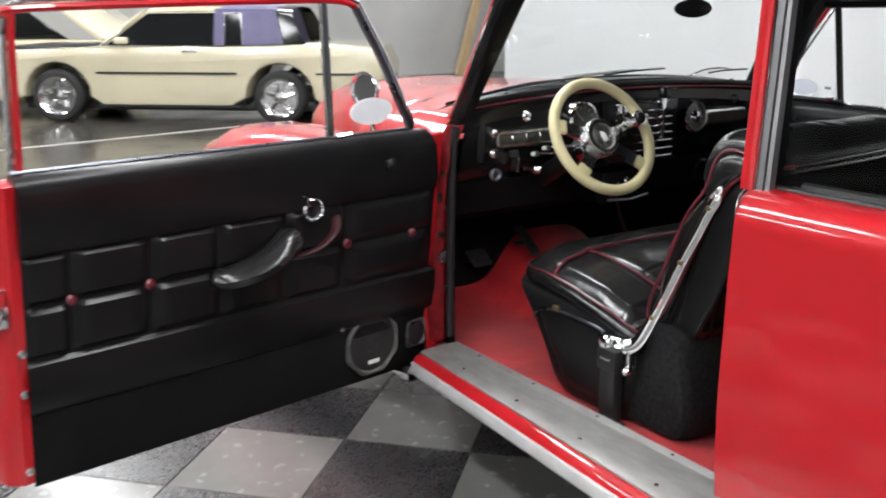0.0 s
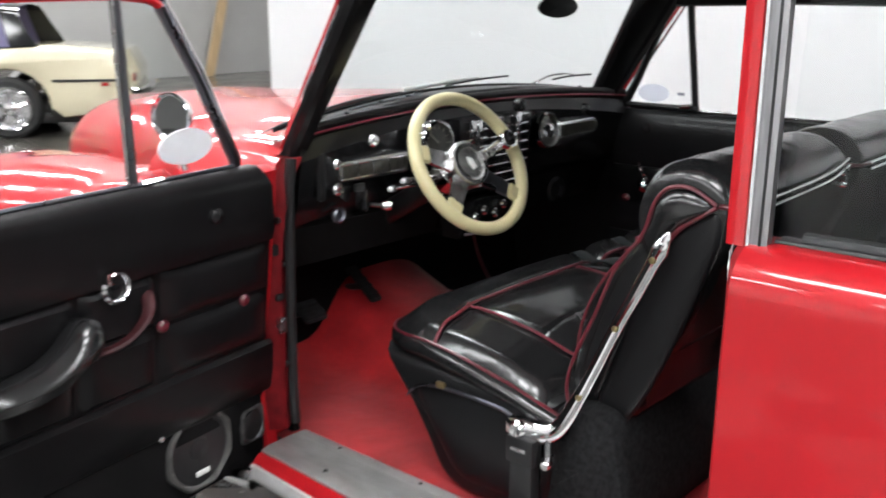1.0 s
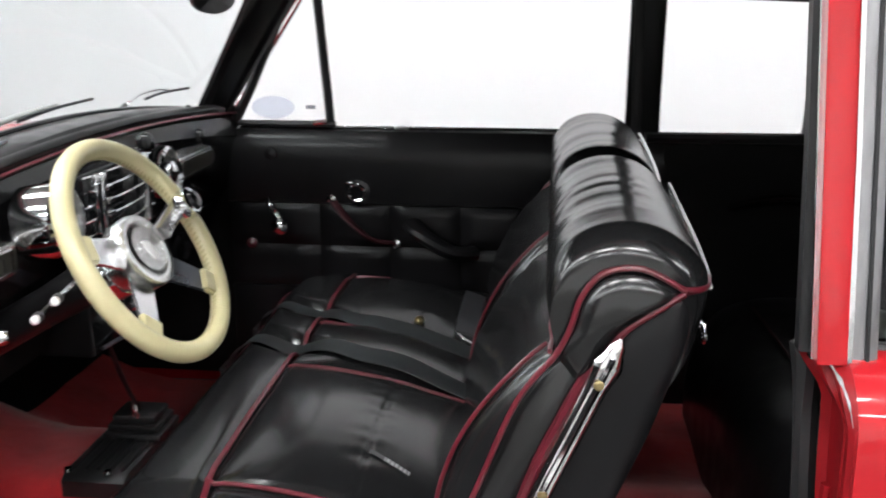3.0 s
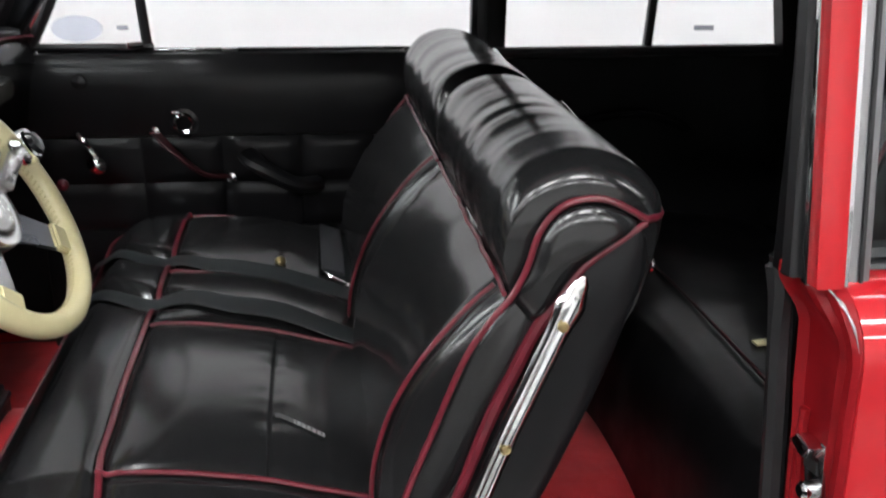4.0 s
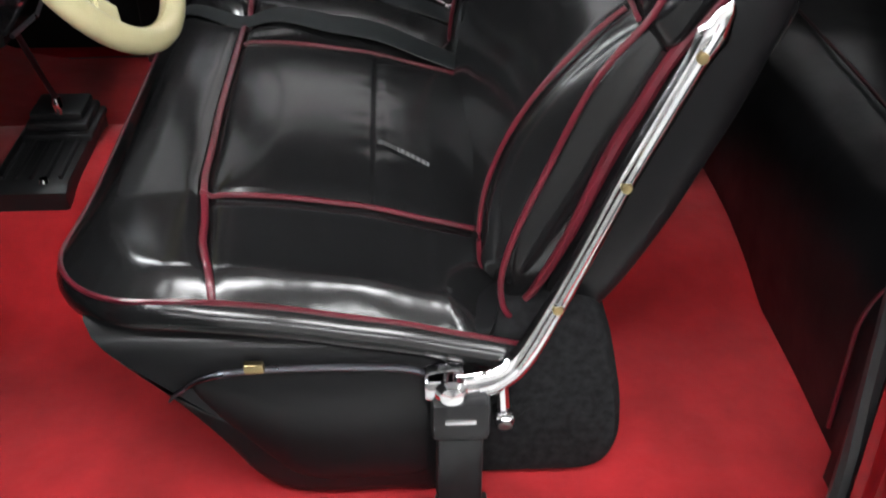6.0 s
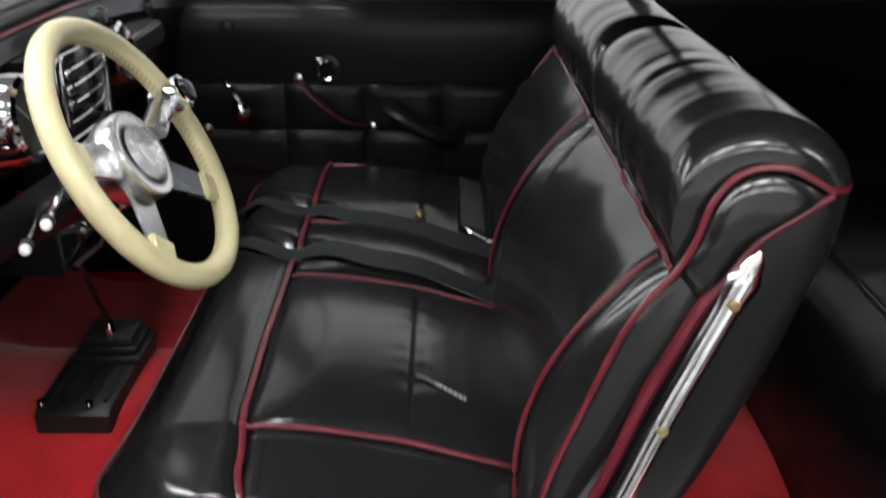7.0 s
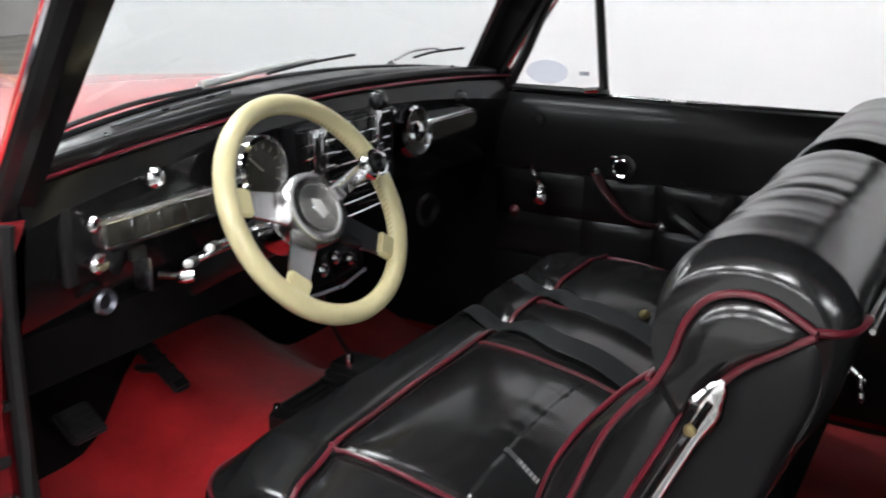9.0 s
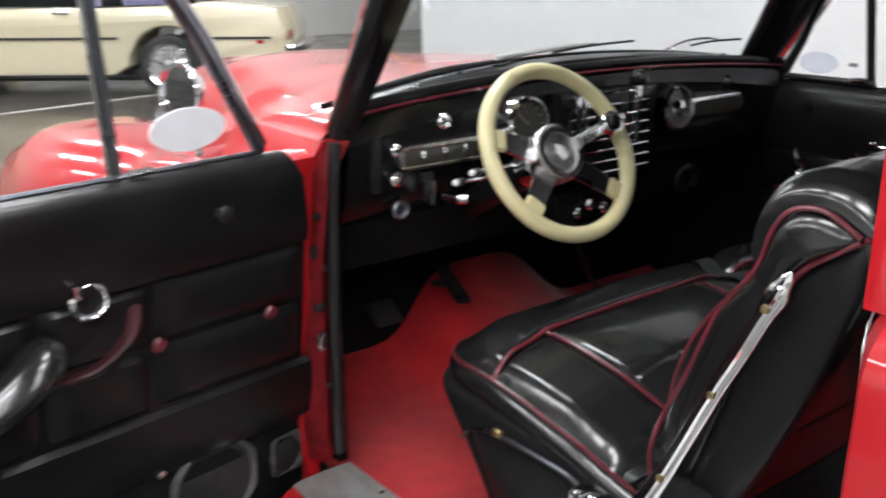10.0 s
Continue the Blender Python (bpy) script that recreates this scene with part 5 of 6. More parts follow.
def steering_wheel():
    R, r = 0.176, 0.0165
    turn = WHEEL @ Matrix.Rotation(radians(0), 4, "Z")
    path = [turn @ Vector((R * math.cos(a), R * math.sin(a), 0)) for a in steps(0, 2 * math.pi, 64)[:-1]]
    w = part("steering_wheel", tube(path, r, 14, closed=True, up=tuple(turn.to_3x3() @ Vector((0, 0, 1)))), CREAM_RIM, car, "cream-rimmed three-spoke steering wheel")
    down = (turn.inverted().to_3x3() @ Vector((0, 0, -1)))
    base = math.atan2(down.y, down.x)
    for k, (da, mat) in enumerate(((-47, ALU), (49, DARK_ALU), (-106, ALU))):
        a = base + radians(da)
        m = turn @ Matrix.Rotation(a, 4, "Z")
        rows = []
        for s in steps(0, 1, 6):
            x = lerp(0.035, R - 0.006, s)
            h = lerp(0.027, 0.017, s)
            z = lerp(-0.022, 0.0, s ** 0.8)
            rows.append([m @ Vector(p) for p in ((x, -h, z - 0.003), (x, -h, z + 0.003), (x, h, z + 0.003), (x, h, z - 0.003))])
        part("spoke", grid(rows, close_v=True, cap=True), mat, w, "flat polished spoke")
        bm2 = bmesh.new()
        bmesh.ops.create_cube(bm2, size=1, matrix=m @ Matrix.Translation((R - 0.026, 0, -0.001)) @ Matrix.Diagonal((0.036, 0.044, 0.013, 1)))
        bmesh.ops.bevel(bm2, geom=bm2.edges[:], offset=0.004, segments=2, affect="EDGES")
        part("spoke_socket", bm2, CREAM_RIM, w)
    hub = part("hub", lathe([(0.044, -0.075), (0.05, -0.05), (0.06, -0.034), (0.061, -0.004), (0.058, 0.003), (0.053, 0.0015), (0.046, 0.0012), (0.0395, 0.0035), (0.038, -0.002), (0.0, -0.002)], turn, 40), HUB_METAL, w, "polished round hub")
    ridges = [(0.0375, -0.002)]
    for k in range(6):
        r0 = 0.036 - k * 0.0042
        ridges += [(r0, 0.003), (r0 - 0.0022, 0.003), (r0 - 0.003, 0.0002)]
    part("horn_button", lathe(ridges + [(0.0105, 0.002), (0.0, 0.0022)], turn, 36), HUB_METAL, hub, "grooved polished horn button")
    badge = slab([(-0.012, -0.016), (0.004, -0.02), (0.012, 0.004), (0.002, 0.018), (-0.008, 0.006)], "z", 0.003, 0.0052, 0.0008)
    bmesh.ops.transform(badge, matrix=turn @ Matrix.Rotation(base + 2.2, 4, "Z"), verts=badge.verts)
    part("badge", badge, PLASTIC_W, hub, "plain pale badge")
    # stitches along the inner face of the rim
    bm = bmesh.new()
    for k in range(120):
        a = 2 * math.pi * k / 120
        if min(abs(((a - base - radians(d) + math.pi) % (2 * math.pi)) - math.pi) for d in (-47, 49, -106)) > 0.17:
            pts = [turn @ Vector(((R - r * 0.98) * math.cos(a + e), (R - r * 0.98) * math.sin(a + e), h)) for e, h in ((-0.012, -0.004), (0.012, 0.004))]
            tube(pts, 0.0009, 5, bm=bm)
    tagged(part("stitching", bm, STITCH, w, "tan stitching along the inner rim"), kind="stuff")
    # spinner knob clamped to the rim
    kp = turn.inverted() @ Vector((0.628, 0.656, 1.019))
    ka = math.atan2(kp.y, kp.x)
    m = turn @ Matrix.Rotation(ka, 4, "Z")
    kr, kh = math.hypot(kp.x, kp.y), kp.z - 0.06
    sp = part("spinner_knob", lathe([(0.008, 0.0), (0.009, 0.03), (0.022, 0.034), (0.026, 0.044), (0.024, 0.058), (0.019, 0.06)], m @ Matrix.Translation((kr, 0, kh)), 24), CHROME, w, "chrome spinner knob")
    part("knob_cap", lathe([(0.02, 0.058), (0.014, 0.066), (0, 0.068)], m @ Matrix.Translation((kr, 0, kh)), 20), DASH, sp)
    part("clamp", tube([m @ Vector((R - 0.02, 0, 0.016)), m @ Vector((R - 0.055, 0, 0.01)), m @ Vector((0.075, 0, 0.006)), m @ Vector((0.05, 0, 0.004))], 0.0165, 10, flat=0.55, taper=lambda t: table([(0.0, 0.9), (0.3, 1.25), (0.7, 1.1), (1.0, 1.3)], t)), ALU, sp, "cast clamp arm")
    part("clamp_band", tube([m @ Vector((R + 0.021 * math.cos(t), 0, 0.021 * math.sin(t))) for t in steps(0, 2 * math.pi, 16)[:-1]], 0.007, 8, closed=True), CHROME, sp)
    # column and stalks
    col = part("steering_column", tube([turn @ Vector((0, 0, -0.05)), turn @ Vector((0, 0, -0.2)), turn @ Vector((0, 0, -0.6))], 0.032, 16, taper=lambda s: 1.25 if s < 0.2 else 1.0), PAD, car, "black steering column")
    part("collar", lathe([(0.046, -0.1), (0.05, -0.08), (0.05, -0.055), (0.04, -0.045)], turn, 24), CHROME, col)
    for a, b in ((Vector((0.48, 0.79, 0.925)), Vector((0.33, 0.75, 0.936))), (Vector((0.48, 0.82, 0.9)), Vector((0.3, 0.765, 0.918)))):
        st = part("stalk", tube([a, b], 0.0045, 8), CHROME, col, "thin chrome stalk")
        part("stalk_collar", lathe([(0.0045, -0.02), (0.0078, -0.014), (0.0082, 0.0), (0.006, 0.002)], axis_pose(b, b - a), 14), RUBBER, st, "black collar")
        part("stalk_knob", lathe([(0.006, 0.0), (0.0066, 0.003), (0.0062, 0.009), (0.003, 0.012), (0, 0.0125)], axis_pose(b, b - a), 14), PLASTIC_W, st, "small pale knob")
    return w


steering_wheel()

# rear-view mirror
rv = part("rear_view_mirror", lathe([(0.0, -0.02), (0.05, -0.018), (0.066, -0.006), (0.068, 0.004), (0.064, 0.006), (0, 0.006)],
                                    axis_pose((0.858, 0.683, 1.343), (-0.25, -1, -0.1)) @ Matrix.Diagonal((1, 0.42, 1, 1)), 32), RUBBER, car, "black oval rear-view mirror")
part("stem", tube([(0.858, 0.69, 1.355), (0.855, 0.72, 1.42)], 0.006, 8), CHROME, rv)


# pedals
def pedal(x, y, z, w, h, name="pedal", label="black ribbed pedal"):
    m = pose(x, y, z, -55, 0, 0)
    bm = bmesh.new()
    bmesh.ops.create_cube(bm, size=1, matrix=m @ Matrix.Diagonal((w, 0.016, h, 1)))
    bmesh.ops.bevel(bm, geom=bm.edges[:], offset=0.006, segments=2, affect="EDGES")
    p = part(name, bm, WORN_RUBBER, car, label)
    for k in range(4):
        q = bmesh.new()
        bmesh.ops.create_cube(q, size=1, matrix=m @ Matrix.Translation((0, -0.008, (k - 1.5) * h / 5)) @ Matrix.Diagonal((w * 0.86, 0.004, h * 0.05, 1)))
        part("rib", q, WORN_RUBBER, p)
    part("arm", tube([m @ Vector((0, 0.01, 0)), m @ Vector((0, 0.1, 0.08)), m @ Vector((0, 0.16, 0.25))], 0.011, 8), DARK_TRIM, p)
    return p


pedal(0.69, 1.275, 0.49, 0.046, 0.15, "accelerator_pedal", "long worn grey treadle")
pedal(0.455, 1.26, 0.46, 0.085, 0.08, "brake_pedal", "grey worn rubber pad")

# black shift box on the tunnel with its cable
sb = thing("shift_box", "black ribbed control box with a chrome stud on the tunnel", "control box")
part("body", slab([(0.7, 0.404), (0.985, 0.404), (0.985, 0.444), (0.975, 0.452), (0.72, 0.452), (0.7, 0.44)], "y", 0.86, 0.992, 0.008), RUBBER, sb)
for k in range(5):
    part("rib", box(0.725, 0.85, 0.872 + k * 0.024, 0.879 + k * 0.024, 0.451, 0.459, 0.002), RUBBER, sb)
for k in range(3):
    g = 0.008 * k
    part("boot_fold", box(0.852 + g, 0.965 - g, 0.85 + g, 0.975 - g, 0.451 + k * 0.017, 0.467 + k * 0.017, 0.006), RUBBER, sb)
part("stud", lathe([(0.008, 0), (0.01, 0.02), (0.006, 0.034), (0, 0.036)], pose(0.872, 0.905, 0.499), 14), CHROME, sb)
for x, y in ((0.72, 0.982), (0.718, 0.9)):
    part("foot_bolt", lathe([(0.009, 0), (0.007, 0.006), (0, 0.007)], pose(x, y, 0.452), 10), CHROME, sb)
part("cable", tube(spline([(0.872, 0.905, 0.53), (0.82, 0.9, 0.6), (0.795, 0.91, 0.68), (0.8, 0.93, 0.76)], 8), 0.0055, 6), STRAP_RED, sb, "thin red cable")


# ---- front bench seat ----
SEAT_X0, SEAT_X1, SEAT_FRONT, CORNER = 0.19, 1.51, 0.732, 0.14
PADS = ((0.34, 0.8), (0.815, 1.05), (1.06, 1.455))
BELTS = (((0.15, 0.815), (0.4, 0.856), (0.555, 0.912), (0.76, 1.03)), ((0.15, 1.0), (0.46, 1.065), (0.58, 1.135), (0.76, 1.27)))


def eased(pairs, v, w=0.035):
    """table() with its corners rounded off."""
    return sum(table(pairs, v + k * w) for k in (-2, -1, 0, 1, 2)) / 5


def cross_seam(x):
    """Where the piped seam behind the front roll runs at x."""
    return table([(0.19, 0.527), (0.27, 0.543), (0.4, 0.556), (0.6, 0.561)], x)


def seat_front(x):
    """How far forward the cushion reaches at x, rounded at its corners."""
    a = min(x - SEAT_X0, SEAT_X1 - x)
    if a >= CORNER:
        return SEAT_FRONT
    return SEAT_FRONT - CORNER + math.sqrt(max(0.0, CORNER ** 2 - (CORNER - a) ** 2))


def seat_edge(x, y):
    """Distance inwards from the cushion's outline."""
    a, f = min(x - SEAT_X0, SEAT_X1 - x), SEAT_FRONT - y
    if a < CORNER and f < CORNER:
        return max(0.0, CORNER - math.hypot(CORNER - a, CORNER - f))
    return max(0.0, min(a, f))


def hem_z(x, y):
    """Height of the piping round the cushion's edge."""
    side = eased([(0.1, 0.515), (0.16, 0.53), (0.27, 0.563), (0.4, 0.59), (0.53, 0.613), (0.64, 0.613), (0.752, 0.597)], y)
    return side - table([(0.24, 0.0), (0.5, 0.022)], min(x - SEAT_X0, SEAT_X1 - x) + 0.19)


def cushion_z(x, y):
    z = eased([(0.08, 0.566), (0.2, 0.592), (0.3, 0.628), (0.45, 0.656), (0.55, 0.661), (0.62, 0.661), (0.69, 0.65), (0.76, 0.63)], y)
    a = min(x - SEAT_X0, SEAT_X1 - x)
    z -= 0.19 * max(0.0, 0.15 - a)
    ys = cross_seam(x)
    seam = 0.05
    for p, q in PADS:
        if p < x < q and y < ys:
            u, v = (x - p) / (q - p), max(0.0, y - 0.1) / (ys - 0.1)
            z += (0.028 if q - p > 0.3 else 0.018) * (4 * u * (1 - u)) ** 0.75 * (4 * v * (1 - v)) ** 0.85
    if y > ys:
        # three puffed lobes along the front roll
        cuts = [SEAT_X0] + [table(b, y) for b in BELTS] + [SEAT_X1]
        for p, q in zip(cuts, cuts[1:]):
            if p < x < q:
                u, v = (x - p) / (q - p), min(1.0, (y - ys) / 0.1)
                z += 0.013 * (4 * u * (1 - u)) ** 0.5 * math.sqrt(v) * (1 - 0.4 * v)
    k = max(0.0, min(1.0, (y - 0.46) / 0.12))
    for b in BELTS:
        z -= 0.03 * k * k * (3 - 2 * k) * math.exp(-((x - table(b, y)) / 0.036) ** 2)
    for gx in (0.34, 0.8, 1.055, 1.455):
        if y < ys:
            z -= 0.007 * math.exp(-((x - gx) / 0.01) ** 2)
            seam = min(seam, abs(x - gx))
    z -= 0.006 * math.exp(-((y - ys) / 0.01) ** 2) * min(1.0, max(0.0, a / 0.1))
    seam = min(seam, abs(y - ys))
    for p, q in (PADS[0], PADS[2]):
        if p < x < q:
            z -= 0.0035 * math.exp(-((y - 0.337) / 0.006) ** 2)
            # puckers that run into the cross seam
            z += 0.0026 * noise.noise((x * 30, y * 5, 8.1)) * math.exp(-((y - 0.337) / 0.03) ** 2)
    # puckers along the piped seams and soft dents of use
    m = min(1.0, seam / 0.03) * (0.15 + 0.85 * min(1.0, seat_edge(x, y) / 0.16))
    z += m * (0.0022 * noise.noise((x * 5, y * 6, 0.3)) + 0.0007 * noise.noise((x * 10 + y * 7, y * 13 - x * 4, 1.3)))
    z += 0.0008 * m * noise.noise((x * 9, y * 34, 4.7)) * max(0.0, 1 - abs(x - 0.34) / 0.09)
    if y < 0.25 and x < 0.32:
        # tucked down under the seat back at the hip
        z -= 0.035 * min(1.0, (0.25 - y) / 0.06) * min(1.0, (0.32 - x) / 0.07)
    # the rolled edge
    d, r = seat_edge(x, y), lerp(0.038, 0.09, max(0.0, min(1.0, (y - 0.58) / 0.12)))
    if d < r:
        h = hem_z(x, y)
        z = h + (z - h) * (1 - (1 - d / r) ** 1.8)
        z += 0.0009 * noise.noise((x * 50, y * 60, 5.0)) * (1 - d / r) * min(1.0, d / 0.01)
    return z


def seat_hem(n=10):
    """The line of the edge piping: from the driver's hip round the front to the far hip."""
    pts = [(SEAT_X0, y) for y in steps(0.165, SEAT_FRONT - CORNER, 16)]
    c = SEAT_FRONT - CORNER
    pts += [(SEAT_X0 + CORNER - CORNER * math.cos(t), c + CORNER * math.sin(t)) for t in steps(0, math.pi / 2, n)[1:]]
    pts += [(x, SEAT_FRONT) for x in steps(SEAT_X0 + CORNER, SEAT_X1 - CORNER, 30)[1:]]
    pts += [(SEAT_X1 - CORNER + CORNER * math.sin(t), c + CORNER * math.cos(t)) for t in steps(0, math.pi / 2, n)[1:]]
    return [(x, y, hem_z(x, y)) for x, y in pts]


def front_seat():
    s = thing("front_bench_seat", "black leather bench seat with dark red piping and folding backs", "seat")
    rows = []
    mid = steps(SEAT_X0 + 0.06, SEAT_X1 - 0.06, 150)
    edge = [0.06 * (1 - math.cos(t)) for t in steps(0, math.pi / 2, 14)]
    for x in [SEAT_X0 + e for e in edge[:-1]] + mid + [SEAT_X1 - e for e in edge[-2::-1]]:
        f = seat_front(x)
        row = [(x, f - 0.012, hem_z(x, f) - 0.02)]
        for y in [f - 0.09 * (1 - math.cos(t)) for t in steps(0, math.pi / 2, 18)] + steps(f - 0.09, 0.165, 110)[1:]:
            row.append((x, y, cushion_z(x, y)))
        row.append((x, 0.165, 0.5))
        rows.append(row)
    c = part("cushion", grid(rows), LEATHER, s, "creased black leather cushion", 60)

    def on(x, y, up=0.003):
        return (x, y, cushion_z(x, y) + up + 0.005)
    pr = 0.0036
    hem = seat_hem()
    part("piping", tube(hem, pr, 8), PIPING, c)
    part("piping", tube([(SEAT_X0 + 0.002, 0.527, hem_z(0.19, 0.527) + 0.002)] + [on(x, cross_seam(x), 0.0) for x in steps(0.198, 0.23, 8)] + [on(x, cross_seam(x)) for x in steps(0.24, 1.46, 90)], pr * 1.35, 8, flat=0.8), PIPING, c)
    for x, y0 in ((0.34, 0.13), (0.8, 0.16), (1.055, 0.16), (1.455, 0.2)):
        part("piping", tube([on(x, y) for y in steps(0.555, y0, 30)], pr, 8), PIPING, c)
    for p, q in (PADS[0], PADS[2]):
        part("seam", tube([on(x, 0.337, -0.0072) for x in steps(p + 0.005, q - 0.005, 24)], 0.0014, 6), RUBBER, c)
    # padded welt under the edge piping
    lip = []
    k = len(hem)
    for i, (x, y, z) in enumerate(hem):
        p, q = hem[max(0, i - 1)], hem[min(k - 1, i + 1)]
        o = Vector((-(q[1] - p[1]), q[0] - p[0], 0)).normalized()
        n = 0.001 * noise.noise((x * 15, y * 17, 4.0)) + 0.0008 * noise.noise((x * 50, y * 54, 9.0))
        w = table([(0.5, 1.0), (0.68, 0.45)], y)
        lip.append([(x + o.x * u * w, y + o.y * u * w, z + v) for u, v in ((-0.004, 0.002), (0.006 + n * 0.4, -0.0035), (0.013 + n, -0.009), (0.0185 + n, -0.0165), (0.0205 + n, -0.026), (0.016, -0.036), (-0.002, -0.047), (-0.03, -0.058))])
    part("rolled_lip", grid(lip), LEATHER, c, "padded welt under the piping", 60)
    # small woven labels sewn on the pads
    def tag(x, y0, y1, n, up):
        return grid([[on(x + w + (y - 0.267) * 0.45, y, up) for y in steps(y0, y1, n)] for w in (-0.005, 0.0, 0.005)])
    lab = part("woven_label", tag(0.441, 0.267, 0.309, 6, -0.002), LABEL, c, "narrow grey woven label")
    part("label_tab", tag(0.441, 0.309, 0.336, 4, -0.0022), LABEL_DARK, lab, "dark end of the label")
    for k in range(6):
        part("thread_bar", tag(0.441, 0.27 + k * 0.007, 0.272 + k * 0.007, 1, -0.0012), LABEL_DARK, lab)
    # base with a tucked-in foot, and the felt-covered rear box
    def tucked(outline, x0, x1, rim):
        """A block along x whose near end is rounded over by rim: (offset along x, inset) pairs."""
        oy, oz = sum(p[0] for p in outline) / len(outline), sum(p[1] for p in outline) / len(outline)
        rows = [[(x1, y, z) for y, z in outline]]
        for dx, k in rim:
            rows.append([(x0 + dx, oy + (y - oy) * (1 - k), oz + (z - oz) * (1 - k * 1.25)) for y, z in outline])
        return grid(rows, close_v=True, cap=True)
    prof = [p[1:] for p in spline([(0, 0.69, 0.58), (0, 0.665, 0.548), (0, 0.61, 0.482), (0, 0.555, 0.4), (0, 0.51, 0.32), (0, 0.47, 0.285), (0, 0.42, 0.272), (0, 0.3, 0.272), (0, 0.22, 0.28), (0, 0.19, 0.4), (0, 0.19, 0.56)], 4)]
    b = part("seat_base", tucked(prof, 0.176, 1.5, ((0.055, 0.0), (0.03, 0.025), (0.012, 0.07), (0.003, 0.13), (0.0, 0.22), (0.001, 0.9))), LEATHER_SIDE, s, "black padded seat side")
    rim = [(p.y, p.z) for p in spline([(0, 0.575, 0.496), (0, 0.53, 0.518), (0, 0.42, 0.522), (0, 0.3, 0.516), (0, 0.262, 0.49), (0, 0.25, 0.4), (0, 0.27, 0.325), (0, 0.35, 0.312), (0, 0.44, 0.318), (0, 0.5, 0.38)], 4, closed=True)]
    part("side_panel", pillow(rim, 0.181, -0.014), LEATHER_SIDE, b, "puffed lower side panel")
    bead = spline([(0.168, 0.592, 0.475), (0.168, 0.578, 0.49), (0.167, 0.544, 0.513), (0.166, 0.464, 0.525), (0.166, 0.316, 0.522), (0.167, 0.276, 0.505)], 6)
    part("panel_bead", tube(bead, 0.0042, 8, taper=lambda t: table([(0.0, 0.35), (0.2, 0.8), (0.4, 1.0), (1.0, 1.0)], t)), DARK_ALU, b, "dull metal bead")
    part("bead_clip", box(0.158, 0.169, 0.472, 0.496, 0.524, 0.538, 0.003), BRASS, b)
    back = [p[1:] for p in spline([(0, 0.26, 0.275), (0, 0.26, 0.52), (0, 0.19, 0.56), (0, 0.085, 0.566), (0, 0.052, 0.53), (0, 0.034, 0.47), (0, 0.02, 0.4), (0, 0.018, 0.34), (0, 0.036, 0.29), (0, 0.08, 0.275), (0, 0.16, 0.275)], 4)]
    part("rear_box", tucked(back, 0.197, 1.48, ((0.05, 0.0), (0.025, 0.03), (0.008, 0.08), (0.0, 0.18), (0.001, 0.9))), FUZZ, b, "dull black seat rear box")
    return s


seat = front_seat()


def back_profile(fat=1.0, lift=0.0):
    pts = [(0.198, 0.575), (0.178, 0.63), (0.146, 0.72), (0.11, 0.81), (0.074, 0.885), (0.052, 0.922), (0.058, 0.945), (0.066, 0.985), (0.058, 1.04), (0.03, 1.09), (-0.02, 1.115),
           (-0.075, 1.105), (-0.12, 1.06), (-0.134, 1.0), (-0.118, 0.92), (-0.094, 0.87), (-0.07, 0.81), (-0.034, 0.73), (0.0, 0.65), (0.045, 0.565), (0.075, 0.515), (0.11, 0.495), (0.16, 0.52)]
    pts = [(y, z if z < 1.0 else 1.0 + (z - 1.0) * 0.7) for y, z in pts]
    cy, cz = 0.02, 0.82
    return [(cy + (y - cy) * fat, cz + (z - cz) * fat + lift) for y, z in pts]


def back_swell(x, z, x0, x1, seed):
    """How far the padded front of a seat back stands out from its profile."""
    a = min(x - x0, x1 - x)
    if not 0.56 < z < 0.925:
        return 0.0
    w = 0.056 * min(1.0, max(0.0, a) / 0.045) ** 0.6 * math.sin(math.pi * (z - 0.56) / 0.365) ** 0.75
    w += 0.005 * noise.noise((x * 6, z * 5, seed)) + 0.0015 * noise.noise((x * 14 + z * 8, z * 12, seed))
    u = min(1.0, max(0.0, (x - x0 - 0.04) / (x1 - x0 - 0.08)))
    w -= 0.03 * math.sin(math.pi * u) ** 0.8 * math.sin(math.pi * (z - 0.56) / 0.365)
    for g in (x0 + 0.04, x1 - 0.04):
        w -= 0.008 * math.exp(-((x - g) / 0.008) ** 2)
    for k, zc in enumerate((0.7, 0.765, 0.82, 0.862, 0.895)):
        # tucks gathered into the inner seam
        dz = z - zc - 0.25 * (x1 - x) * (0.4 + 0.2 * k)
        w -= 0.007 * math.exp(-(dz / 0.007) ** 2) * math.exp(-(x1 - x) / 0.05) - 0.004 * math.exp(-((dz + 0.02) / 0.014) ** 2) * math.exp(-(x1 - x) / 0.07)
    return w


